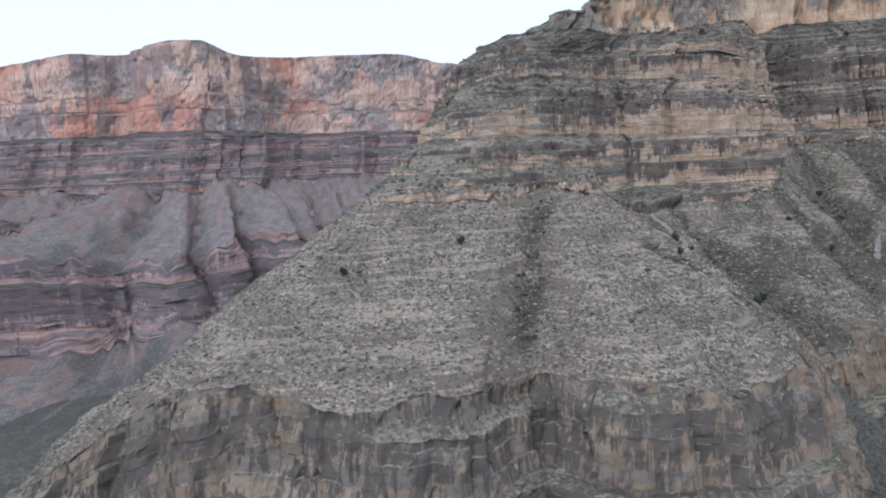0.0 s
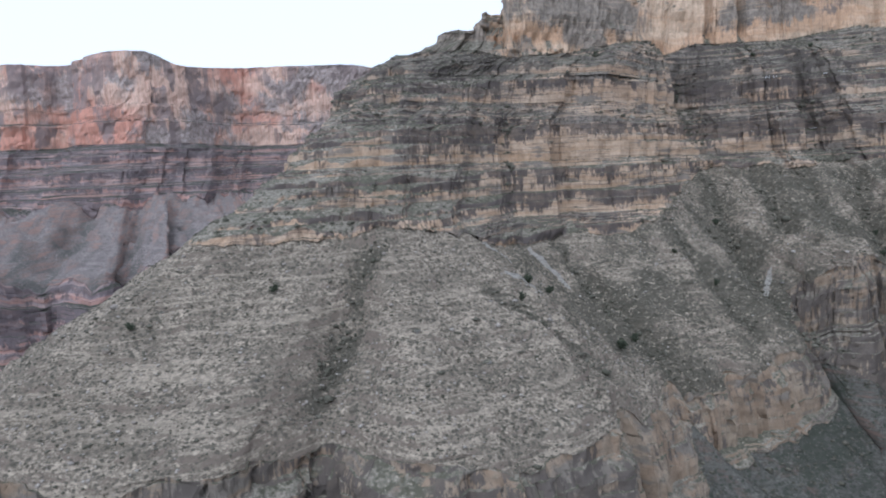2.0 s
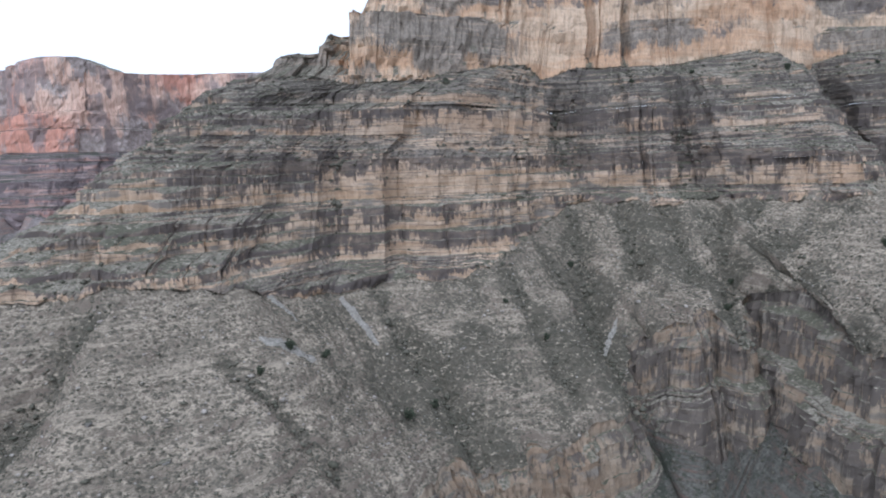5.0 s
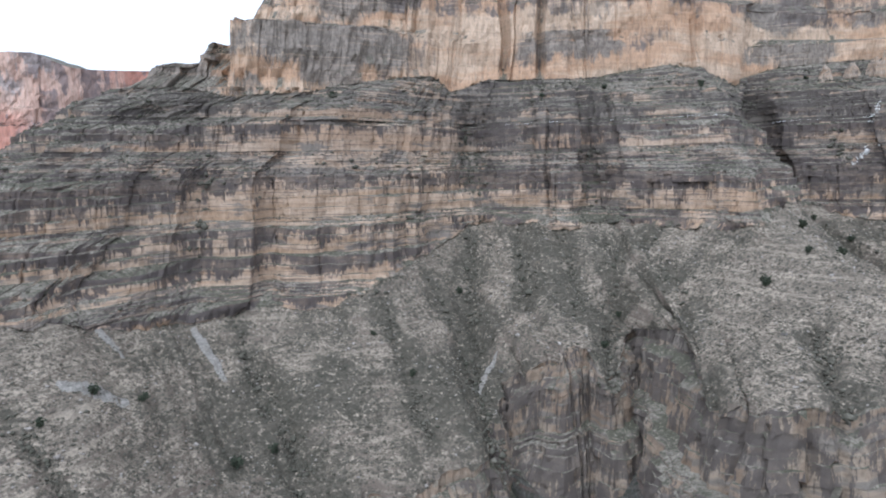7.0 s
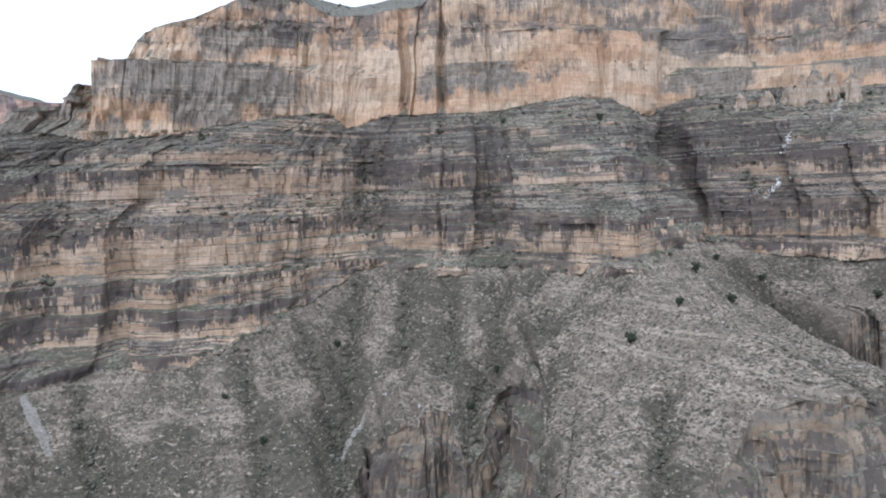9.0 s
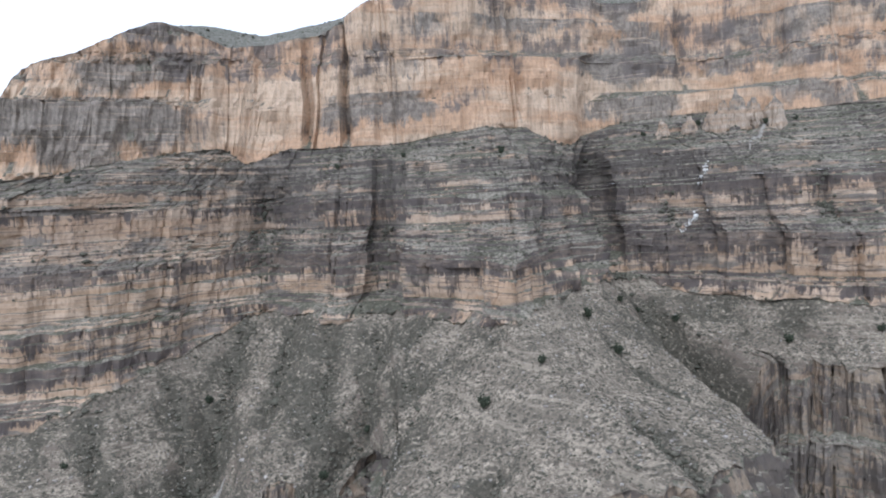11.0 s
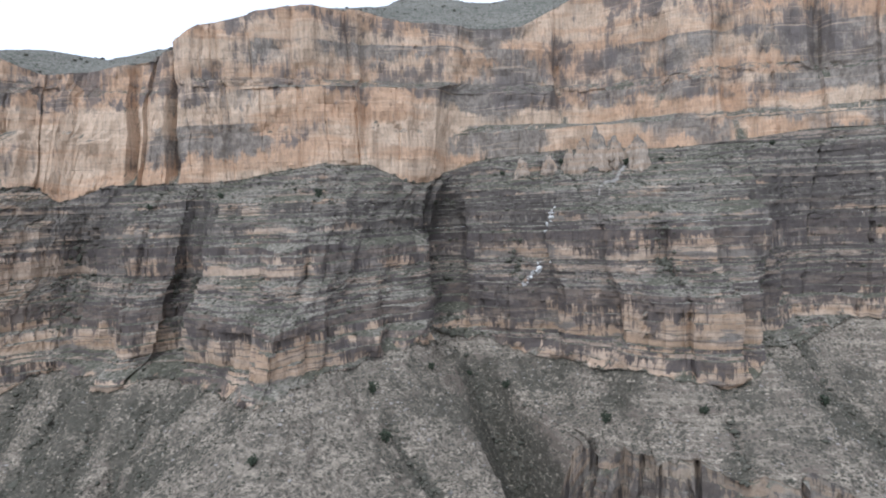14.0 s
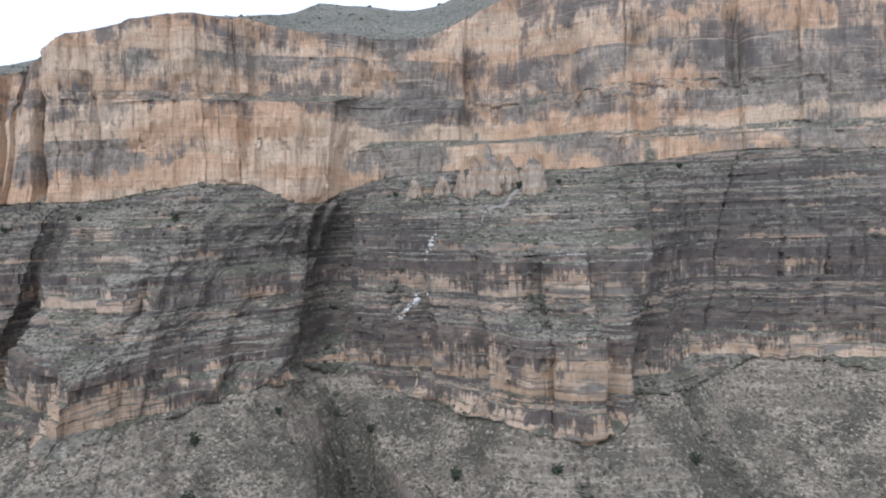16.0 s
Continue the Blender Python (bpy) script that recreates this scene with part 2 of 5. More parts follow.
def bed_material(name, pale, warm, varnish, grey, scree, stain=0.5, skin=0.5, scale=1.0, lines=1.0):
    """Level beds: tan faces under dark varnish that runs down from the top of each hard band in fingers, grey thin beds, pale bare lips."""
    k = Nodes(name)
    q = 1.0 / scale

    def field(key):
        n = k.t.nodes.new("ShaderNodeAttribute")
        n.attribute_name = key
        return n.outputs["Fac"]

    def size(*v):
        return tuple(q * c for c in v)

    x, y = (k.axis(k.geo.outputs["Position"], i) for i in (0, 1))
    strata, hang, thin, lip = field("strata"), field("hang"), field("thin"), field("pale")

    def level(along, up, seed, detail=3, rough=0.6):
        v = k.t.nodes.new("ShaderNodeCombineXYZ")
        k.put(k.math("MULTIPLY", x, along * q), v.inputs[0])
        k.put(k.math("ADD", k.math("MULTIPLY", y, along * q), seed), v.inputs[1])
        k.put(k.math("MULTIPLY", strata, up), v.inputs[2])
        return k.noise((1, 1, 1), detail, rough, v.outputs[0])

    tint = level(0.012, 0.28, 3.0) if lines > 0.5 else k.noise(size(0.06, 0.06, 0.03), 4, 0.6)
    c = k.mix(k.ramp(tint, 0.40, 0.60), warm, pale)
    c = k.mix(k.ramp(k.noise(size(0.10, 0.10, 0.10), 4, 0.65), 0.45, 0.65, 0, 0.5), c, tuple(0.62 * v for v in warm))
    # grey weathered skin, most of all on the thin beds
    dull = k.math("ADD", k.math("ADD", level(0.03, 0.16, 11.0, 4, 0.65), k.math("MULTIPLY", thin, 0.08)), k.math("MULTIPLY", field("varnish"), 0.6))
    c = k.mix(k.ramp(dull, 1.0 - skin - 0.04, 1.0 - skin + 0.06, 0, 0.92), c, grey)
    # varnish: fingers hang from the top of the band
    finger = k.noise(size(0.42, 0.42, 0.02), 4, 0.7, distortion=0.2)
    broad = k.noise(size(0.11, 0.11, 0.03), 3, 0.6)
    where = level(0.035, 0.06, 23.0, 4, 0.6) if lines > 0.5 else k.noise(size(0.06, 0.06, 0.05), 4, 0.65)
    v = k.t.nodes.new("ShaderNodeCombineXYZ")
    k.put(k.math("MULTIPLY", x, 0.13 * q), v.inputs[0])
    k.put(k.math("MULTIPLY", y, 0.13 * q), v.inputs[1])
    k.put(k.math("MULTIPLY", k.math("ADD", strata, k.math("MULTIPLY", finger, 5.0 * scale)), 0.2), v.inputs[2])
    box = k.cells(v.outputs[0])
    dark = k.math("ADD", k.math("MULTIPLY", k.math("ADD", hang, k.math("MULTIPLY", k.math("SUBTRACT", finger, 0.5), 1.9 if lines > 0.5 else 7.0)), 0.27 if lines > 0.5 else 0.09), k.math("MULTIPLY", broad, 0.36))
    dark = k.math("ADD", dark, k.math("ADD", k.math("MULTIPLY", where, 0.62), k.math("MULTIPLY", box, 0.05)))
    # by place: varnish, plus shade painted into recesses and left off the prows
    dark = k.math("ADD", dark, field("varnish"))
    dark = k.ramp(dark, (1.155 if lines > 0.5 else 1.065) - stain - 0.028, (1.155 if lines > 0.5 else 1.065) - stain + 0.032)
    c = k.mix(k.math("MULTIPLY", dark, k.ramp(k.noise(size(0.12, 0.12, 0.12), 3), 0.3, 0.6, 0.75, 0.97)), c, varnish)
    # pale and dark thin beds
    line_up = level(0.02, 0.75, 41.0, 3, 0.7)
    c = k.mix(k.ramp(line_up, 0.54, 0.62, 0, 0.6 * lines), c, varnish)
    bare = k.math("MULTIPLY", k.ramp(lip, 0.70, 0.78), k.ramp(level(0.07, 0.4, 53.0, 4, 0.7), 0.44, 0.56, 0.0, 0.8))
    c = k.mix(k.math("MULTIPLY", bare, k.math("ADD", k.math("MULTIPLY", thin, 0.45), 0.2 * lines)), c, pale)
    fine = k.noise(size(0.7, 0.7, 0.35), 5, 0.72)
    c = k.mix(k.ramp(fine, 0.34, 0.50, 0.35, 0.0), c, varnish)
    flat = k.ramp(k.steepness(), 0.55, 0.76)
    tops = scree_colour(k, scree[0], scree[1], scree[2], k.ramp(k.noise((0.03, 0.03, 0.05), 4, 0.6), 0.42, 0.60))
    c = k.mix(flat, c, tops)
    h = k.math("ADD", k.noise(size(0.45, 0.45, 0.3), 6, 0.7), k.math("MULTIPLY", line_up, 0.5 * lines))
    k.bump(h, 1.5 * scale, 0.8)
    return k.done(c)


GREY_SCREE = ((0.388, 0.331, 0.257), (0.156, 0.134, 0.105), (0.078, 0.073, 0.057))
LEDGE_SCREE = ((0.30, 0.268, 0.216), (0.165, 0.152, 0.122), (0.084, 0.083, 0.058))
# debris dark with growth, and the lower slopes' shade put into its colour
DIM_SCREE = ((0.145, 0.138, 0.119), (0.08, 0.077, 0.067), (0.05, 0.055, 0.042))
mat_talus = scree_material("grey_scree", *GREY_SCREE, (0.19, 0.155, 0.125))
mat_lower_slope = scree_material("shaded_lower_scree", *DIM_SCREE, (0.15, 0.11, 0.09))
mat_lower_cliff = bed_material("brown_lower_limestone", (0.31, 0.25, 0.185), (0.27, 0.20, 0.14), (0.108, 0.092, 0.080), (0.19, 0.168, 0.142), LEDGE_SCREE, stain=0.525, skin=0.49, lines=0.3)
mat_mid_cliff = bed_material("banded_tan_limestone", (0.50, 0.385, 0.285), (0.44, 0.31, 0.21), (0.104, 0.088, 0.080), (0.20, 0.178, 0.154), LEDGE_SCREE, stain=0.555, skin=0.49)
mat_face = bed_material("streaked_tan_limestone", (0.51, 0.39, 0.285), (0.44, 0.31, 0.205), (0.104, 0.088, 0.080), (0.20, 0.178, 0.154), LEDGE_SCREE, stain=0.535, skin=0.46)
mat_bench = bed_material("ledgy_bench_rock", (0.46, 0.36, 0.27), (0.40, 0.285, 0.195), (0.104, 0.09, 0.080), (0.205, 0.184, 0.158), LEDGE_SCREE, stain=0.55, skin=0.54)
mat_upper_cliff = cliff_material("orange_limestone", (0.64, 0.487, 0.35), (0.57, 0.378, 0.243), (0.165, 0.142, 0.128), (0.31, 0.276, 0.236), LEDGE_SCREE, stain=0.49, bed=0.05, greys=0.50, block=0.05, base=(78, 142), keep=0.045, streaks=0.16, lines=0.55, drip=6.0, band=0.045, zones=1.0, washed=0.2, columns=0.35, jointed=0.10)
mat_plateau = scree_material("plateau_scrub", (0.25, 0.232, 0.195), (0.15, 0.145, 0.12), (0.07, 0.077, 0.055), (0.2, 0.17, 0.14))
# far rock and scree are lightened: distance haze is put into their colours
mat_far_red = cliff_material("hazy_red_limestone", (0.699, 0.497, 0.39), (0.618, 0.316, 0.235), (0.269, 0.215, 0.204), (0.444, 0.39, 0.365), DIM_SCREE, stain=0.475, bed=0.012, greys=0.47, lines=0.15, scale=2.2, drip=8.0, band=0.035, block=0.04, flats=(0.6, 0.85))
mat_far_beds = bed_material("hazy_level_beds", (0.484, 0.349, 0.309), (0.417, 0.249, 0.208), (0.155, 0.13, 0.133), (0.269, 0.226, 0.226), DIM_SCREE, stain=0.49, skin=0.5, scale=2.2, lines=0.55)
mat_far_scree = scree_material("hazy_far_scree", (0.316, 0.276, 0.255), (0.141, 0.121, 0.119), (0.101, 0.101, 0.0914), (0.282, 0.188, 0.155))


# ---- vector noise for the relief ----
_perm = np.random.RandomState(7).permutation(512).astype(np.int64)
_grad = np.random.RandomState(8).normal(size=(512, 3))
_grad /= np.linalg.norm(_grad, axis=1)[:, None]


def perlin(x, y, z):
    """Gradient noise of arrays, about -1 to 1."""
    xi, yi, zi = np.floor(x).astype(np.int64), np.floor(y).astype(np.int64), np.floor(z).astype(np.int64)
    xf, yf, zf = x - xi, y - yi, z - zi
    u, v, w = (q * q * q * (q * (q * 6 - 15) + 10) for q in (xf, yf, zf))
    total = 0.0
    for dx in (0, 1):
        for dy in (0, 1):
            for dz in (0, 1):
                h = _perm[(_perm[(_perm[(xi + dx) & 511] + yi + dy) & 511] + zi + dz) & 511]
                g = _grad[h]
                dot = g[..., 0] * (xf - dx) + g[..., 1] * (yf - dy) + g[..., 2] * (zf - dz)
                total = total + dot * (u if dx else 1 - u) * (v if dy else 1 - v) * (w if dz else 1 - w)
    return total * 1.6


def fbm(x, y, z, octaves=4, gain=0.5):
    total, amp = 0.0, 1.0
    for i in range(octaves):
        total = total + amp * perlin(x + 17.3 * i, y - 9.1 * i, z + 5.7 * i)
        x, y, z, amp = x * 2.03, y * 2.03, z * 2.03, amp * gain
    return total


# the column of beds, level through the whole district: from, to, kind. Heights are over the first eye.
BANDS = ((-40, -32, "thin"), (-32, -23, "cliff"), (-23, -17, "thin"), (-17, -3, "cliff"), (-3, 11, "cliff"), (11, 15, "thin"), (15, 30, "cliff"), (30, 37, "cliff"), (37, 51, "thin"),
         (51, 65.5, "cliff"), (65.5, 68, "thin"), (68, 70, "thin"), (70, 77, "cliff"), (77, 85, "thin"), (85, 89, "cliff"), (89, 99, "slope"), (99, 103, "cliff"), (103, 122, "slope"))
# the upper cliff over them: great sheer beds, parted by thin ones that form benches
RIM_BANDS = ((80, 126, "massive"), (126, 133, "slope"), (133, 153, "massive"), (153, 160, "thin"), (160, 183, "massive"), (183, 262, "massive"))
# each bed: foot, top, how far it weathers back, whether thin, share of the way up its band at foot and top, paleness
# the lower cliff, measured from its brink
BRINK_BANDS = ((-140, -31, "cliff"), (-31, -28, "thin"), (-28, -5, "cliff"), (-5, 25, "cliff"))


def lay_bands(bands, seed):
    r = np.random.RandomState(seed)
    beds = []
    for z0, z1, kind in bands:
        thick = {"cliff": 4.6, "thin": 1.7, "slope": 2.8, "massive": 13.0}[kind]
        count = max(1, int(round((z1 - z0) / thick)))
        cuts = np.concatenate([[0], np.cumsum(r.uniform(0.5, 1.6, count))])
        cuts = z0 + (z1 - z0) * cuts / cuts[-1]
        # one wall runs through the ledge line at 30
        lo, hi = (15, 37) if z0 in (15, 30) else (z0, z1)
        for a, b in zip(cuts[:-1], cuts[1:]):
            soft = {"cliff": 0.14, "thin": 1.0, "slope": 2.0, "massive": 0.06}[kind] * (2.6 if kind == "cliff" and b == cuts[-1] and z1 != 30 else 1.0)
            up = ((a - lo) / (hi - lo), (b - lo) / (hi - lo)) if kind in ("cliff", "massive") else (0.35, 0.75)
            beds.append((a, b, soft, {"cliff": 0.0, "massive": 0.0, "thin": 1.0, "slope": 0.8}[kind], *up, r.uniform(0, 1)))
    return beds


BEDS, RIM_BEDS, BRINK_BEDS = lay_bands(BANDS, 21), lay_bands(RIM_BANDS, 22), lay_bands(BRINK_BANDS, 23)


def bed_relief(z):
    """Hardness of the bed at a height over the first eye."""
    tops = np.array([b[1] for b in BEDS])
    hard = np.array([1.6 * b[6] - 0.8 for b in BEDS] + [0.0])
    return hard[np.searchsorted(tops, z)]


# ---- the canyon wall: sections from one end to the other, each with the places where the strata crop out ----
# T foot of the middle cliff, K brink of the lower cliff, M and N two ledges of the middle cliff,
# U foot of the upper cliff, R its rim. Heights are over the first eye.
LEDGE_M, LEDGE_N = 30.0, 68.0


def section(T, K, M, N, U, R, G=None, D=46):
    """G, where given, is a point half-way down the scree; else the scree sags a little there. D is the drop of the lower cliff."""
    G = G or ((T[0] + K[0]) / 2, (T[1] + K[1]) / 2, (T[2] + K[2]) / 2 - 3.0)
    return dict(D=(D, D, D), T=T, G=G, K=K, M=(*M, LEDGE_M), N=(*N, LEDGE_N), U=U, R=R)


WALL = []
# western flank of the first spur, hidden side
WALL.append(section((-35, 640, -12), (-230, 620, -150), (-15, 640), (10, 640), (50, 660, 90), (80, 680, 98), G=(-130, 630, -95)))
WALL.append(section((-32, 430, -12), (-215, 330, -142), (-5, 428), (12, 482), (50, 508, 92), (70, 530, 98), G=(-112, 405, -80)))
WALL.append(section((-38, 365, -13), (-182, 262, -128), (-2, 405), (18, 460), (50, 492, 91), (68, 512, 98), G=(-100, 318, -64)))
WALL.append(section((-36, 315, -13), (-132, 226, -92), (3, 388), (26, 446), (52, 480, 90), (70, 495, 98), G=(-79, 281, -43)))
# nose of the first spur
WALL.append(section((-28, 284, -13), (-90, 206, -68), (8, 374), (34, 437), (60, 462, 88), (80, 464, 100), G=(-55, 248, -39)))
WALL.append(section((-5, 290, -14), (-62, 197, -70), (17, 365), (44, 429), (76, 458, 88), (92, 467, 103), D=52))
WALL.append(section((12, 297, -15), (-26, 193, -72), (25, 360), (52, 425), (90, 456, 88), (103, 470, 103), D=50))
WALL.append(section((25, 301, -15), (3, 199, -68), (31, 357), (59, 421), (100, 456, 87), (107, 475, 115), D=54))
WALL.append(section((38, 302, -13), (30, 222, -74), (40, 356), (67, 422), (107, 456, 86), (115, 485, 116), G=(34, 266, -47), D=44))
WALL.append(section((49, 302, -12), (60, 202, -68), (52, 356), (76, 428), (114, 456, 84), (122, 494, 118), D=50))
WALL.append(section((65, 314, -14), (94, 206, -76), (66, 366), (88, 434), (122, 457, 83), (126, 498, 130)))
WALL.append(section((79, 329, -18), (124, 225, -76), (84, 386), (102, 438), (129, 458, 83), (138, 504, 150), G=(106, 286, -43)))
# the bowl between the first and second spur
WALL.append(section((100, 362, -28), (150, 268, -86), (103, 409), (120, 440), (146, 462, 84), (166, 512, 160), G=(128, 322, -53)))
WALL.append(section((118, 384, -30), (173, 317, -92), (120, 422), (140, 442), (166, 470, 86), (186, 520, 170), G=(147, 348, -69), D=18))
WALL.append(section((150, 402, -29), (197, 324, -98), (146, 430), (160, 445), (190, 486, 92), (206, 527, 178), G=(172, 360, -66), D=26))
WALL.append(section((180, 404, -29), (228, 334, -92), (175, 434), (185, 446), (215, 506, 97), (222, 532, 174), G=(205, 372, -60), D=30))
WALL.append(section((206, 414, -19), (256, 350, -82), (204, 449), (216, 478), (240, 528, 101), (244, 538, 165), G=(236, 380, -58), D=30))
# the main gully and the alcove over it
WALL.append(section((240, 466, -5), (269, 386, -67), (243, 486), (250, 516), (252, 534, 92), (266, 552, 168), G=(260, 418, -48), D=34))
WALL.append(section((262, 489, 4), (284, 371, -53), (264, 513), (262, 538), (276, 543, 100), (286, 554, 172), G=(277, 412, -38), D=46))
WALL.append(section((277, 484, 5), (297, 357, -48), (280, 500), (288, 518), (293, 543, 100), (301, 556, 174), G=(293, 404, -31), D=58))
WALL.append(section((297, 467, 7), (312, 356, -50), (301, 482), (308, 502), (308, 540, 100), (312, 546, 178), G=(312, 400, -31), D=54))
WALL.append(section((311, 447, 3), (334, 396, -39), (317, 474), (324, 496), (322, 540, 100), (322, 543, 184), G=(325, 420, -22), D=44))
# second spur and its buttress
WALL.append(section((333, 456, 8), (345, 346, -33), (337, 490), (338, 506), (340, 540, 100), (334, 542, 190), G=(346, 388, -26), D=48))
WALL.append(section((350, 443, 7), (330, 294, -47), (350, 456), (353, 488), (354, 540, 101), (350, 543, 193), G=(346, 362, -30), D=44))
WALL.append(section((370, 428, 6), (341, 271, -35), (371, 433), (368, 484), (370, 539, 104), (364, 544, 198), G=(362, 345, -24), D=60))
WALL.append(section((384, 403, 7), (376, 263, -37), (388, 418), (388, 471), (388, 538, 106), (385, 549, 202), G=(388, 328, -16), D=62))
WALL.append(section((396, 389, 10), (399, 288, -25), (399, 403), (400, 461), (400, 540, 108), (394, 553, 202), G=(401, 335, -10), D=50))
WALL.append(section((406, 403, 12), (426, 280, -14), (408, 418), (411, 462), (411, 541, 107), (402, 557, 203), G=(412, 338, -8), D=66))
WALL.append(section((415, 418, 14), (464, 322, -24), (416, 434), (420, 478), (428, 544, 106), (426, 569, 202), G=(440, 368, -15), D=62))
WALL.append(section((429, 438, 14), (484, 364, -32), (428, 452), (430, 497), (449, 549, 96), (455, 577, 198), G=(460, 398, -19), D=60))
# cleft behind the second spur
WALL.append(section((452, 459, 17), (480, 416, -32), (456, 474), (455, 530), (463, 561, 96), (479, 583, 197), G=(472, 452, -8), D=60))
WALL.append(section((471, 493, 14), (497, 428, -74), (472, 524), (467, 556), (477, 577, 104), (496, 589, 196), G=(486, 466, -30), D=30))
WALL.append(section((485, 499, 10), (515, 424, -27), (483, 507), (482, 530), (489, 573, 108), (508, 592, 196), G=(499, 460, -14), D=52))
WALL.append(section((503, 493, 5), (522, 417, -23), (503, 498), (507, 519), (503, 572, 110), (526, 598, 198), G=(508, 454, -14), D=60))
# third spur
WALL.append(section((527, 469, 3), (533, 408, -20), (532, 472), (531, 489), (527, 566, 112), (548, 605, 210), D=64))
WALL.append(section((546, 438, 5), (549, 399, -20), (549, 443), (549, 464), (549, 557, 112), (568, 608, 220), D=64))
WALL.append(section((563, 421, 3), (567, 391, -22), (564, 427), (565, 458), (566, 552, 112), (584, 603, 224), D=66))
WALL.append(section((586, 420, 0), (598, 380, -26), (588, 427), (588, 458), (590, 546, 110), (606, 588, 226), D=60))
# bay beyond the third spur
WALL.append(section((604, 431, 10), (622, 378, -37), (606, 437), (613, 453), (614, 543, 110), (631, 571, 226), D=44))
WALL.append(section((628, 456, 9), (650, 390, -44), (634, 471), (630, 481), (648, 541, 113), (656, 566, 224), D=36))
WALL.append(section((656, 484, 9), (682, 402, -45), (650, 499), (662, 513), (686, 537, 117), (692, 562, 220)))
WALL.append(section((684, 486, 15), (722, 402, -42), (694, 492), (704, 502), (722, 532, 117), (731, 546, 216)))
WALL.append(section((778, 452, 8), (792, 372, -40), (778, 470), (780, 490), (792, 530, 115), (792, 545, 214)))
WALL.append(section((900, 475, 5), (905, 385, -45), (900, 495), (902, 512), (905, 550, 112), (905, 565, 212)))
WALL.append(section((1120, 520, 5), (1125, 420, -45), (1120, 540), (1122, 558), (1125, 600, 112), (1125, 615, 212)))

# clefts and recesses cut into the cliffs: place along x, half-width, depth, lowest and highest level
CLEFTS = (
    (469, 8, 11, 2, 100), (456, 5, 6, 60, 100), (567, 8, 9, 36, 72), (612, 9, 12, 0, 62), (264, 11, 6, 20, 90), (290, 3.0, 10, 100, 185), (314, 3.0, 10, 100, 190), (336, 9, 5, 0, 72),
    (88, 8, 6, -20, 32), (700, 5, 9, 150, 230), (520, 5, 6, 5, 70), (150, 7, 6, -30, 40), (228, 6, 5, 100, 170), (646, 6, 8, 115, 220), (380, 4, 6, 6, 40), (440, 5, 6, 12, 60),
    (540, 4, 5, 8, 60), (592, 4, 6, 2, 66), (180, 6, 5, -20, 60), (116, 7, 6, -20, 70), (60, 4, 4, -15, 30), (30, 4, 4, -15, 30), (425, 3, 6, 110, 200), (60, 6, 6, 35, 68), (505, 6, 7, 38, 72), (300, 7, 6, 5, 70),
    (553, 4, 6, 135, 215), (610, 5, 7, 140, 225), (20, 5, 5, 30, 66), (408, 4, 6, 40, 90),
)

# along x: middle cliffs' varnish with recess shade painted in, upper cliff's grey
VARNISH_AND_SHADE = ((-40, 0.0), (40, 0.0), (85, 0.04), (110, -0.02), (135, -0.10), (250, -0.14), (262, -0.02), (278, 0.02), (300, -0.02), (322, -0.02), (336, 0.05), (352, 0.0), (395, -0.05), (430, 0.0), (470, 0.08), (500, 0.03), (530, -0.03), (580, -0.06), (604, -0.03), (625, 0.06), (700, 0.03))
WEATHER = ((60, 0.10), (120, 0.08), (185, 0.05), (222, 0.02), (238, -0.10), (290, -0.08), (303, 0.05), (318, -0.05), (330, -0.12), (395, -0.12), (420, -0.05), (470, -0.02), (505, 0.05), (535, 0.0), (560, -0.06), (600, -0.04), (640, 0.03), (700, 0.06))

# the wall across the side canyon, over a kilometre off
FAR = []
FAR.append(section((-1700, 1480, -23), (-1600, 1250, -90), (-1705, 1530), (-1710, 1550), (-1715, 1580, 85), (-1720, 1620, 225)))
FAR.append(section((-1100, 1280, -23), (-1010, 1080, -80), (-1100, 1330), (-1105, 1350), (-1110, 1380, 85), (-1115, 1410, 225)))
FAR.append(section((-830, 1180, -23), (-770, 980, -70), (-832, 1230), (-836, 1250), (-840, 1270, 85), (-845, 1300, 228)))
FAR.append(section((-690, 1150, -26), (-650, 930, -60), (-690, 1205), (-690, 1220), (-690, 1240, 85), (-690, 1262, 240)))
FAR.append(section((-600, 1130, -28), (-580, 935, -62), (-595, 1195), (-605, 1245), (-610, 1285, 88), (-612, 1312, 244)))
FAR.append(section((-500, 1125, -24), (-470, 880, -112), (-490, 1170), (-495, 1200), (-500, 1215, 86), (-495, 1232, 249)))
FAR.append(section((-455, 1150, -22), (-400, 920, -115), (-450, 1190), (-445, 1215), (-450, 1230, 86), (-430, 1246, 250)))
FAR.append(section((-385, 1210, -20), (-345, 1010, -108), (-380, 1250), (-380, 1270), (-390, 1285, 86), (-388, 1300, 232)))
FAR.append(section((-330, 1300, -18), (-280, 1120, -100), (-330, 1350), (-330, 1400), (-335, 1425, 84), (-325, 1440, 247)))
FAR.append(section((-230, 1350, -18), (-190, 1180, -90), (-228, 1400), (-226, 1430), (-225, 1455, 84), (-215, 1470, 251)))
FAR.append(section((-110, 1420, -18), (-90, 1240, -90), (-105, 1470), (-100, 1500), (-100, 1525, 84), (-95, 1545, 260)))
FAR.append(section((60, 1500, -18), (80, 1300, -90), (65, 1550), (65, 1580), (65, 1600, 84), (70, 1620, 240)))
FAR.append(section((400, 1580, -18), (410, 1380, -90), (402, 1630), (402, 1660), (402, 1680, 84), (402, 1700, 235)))


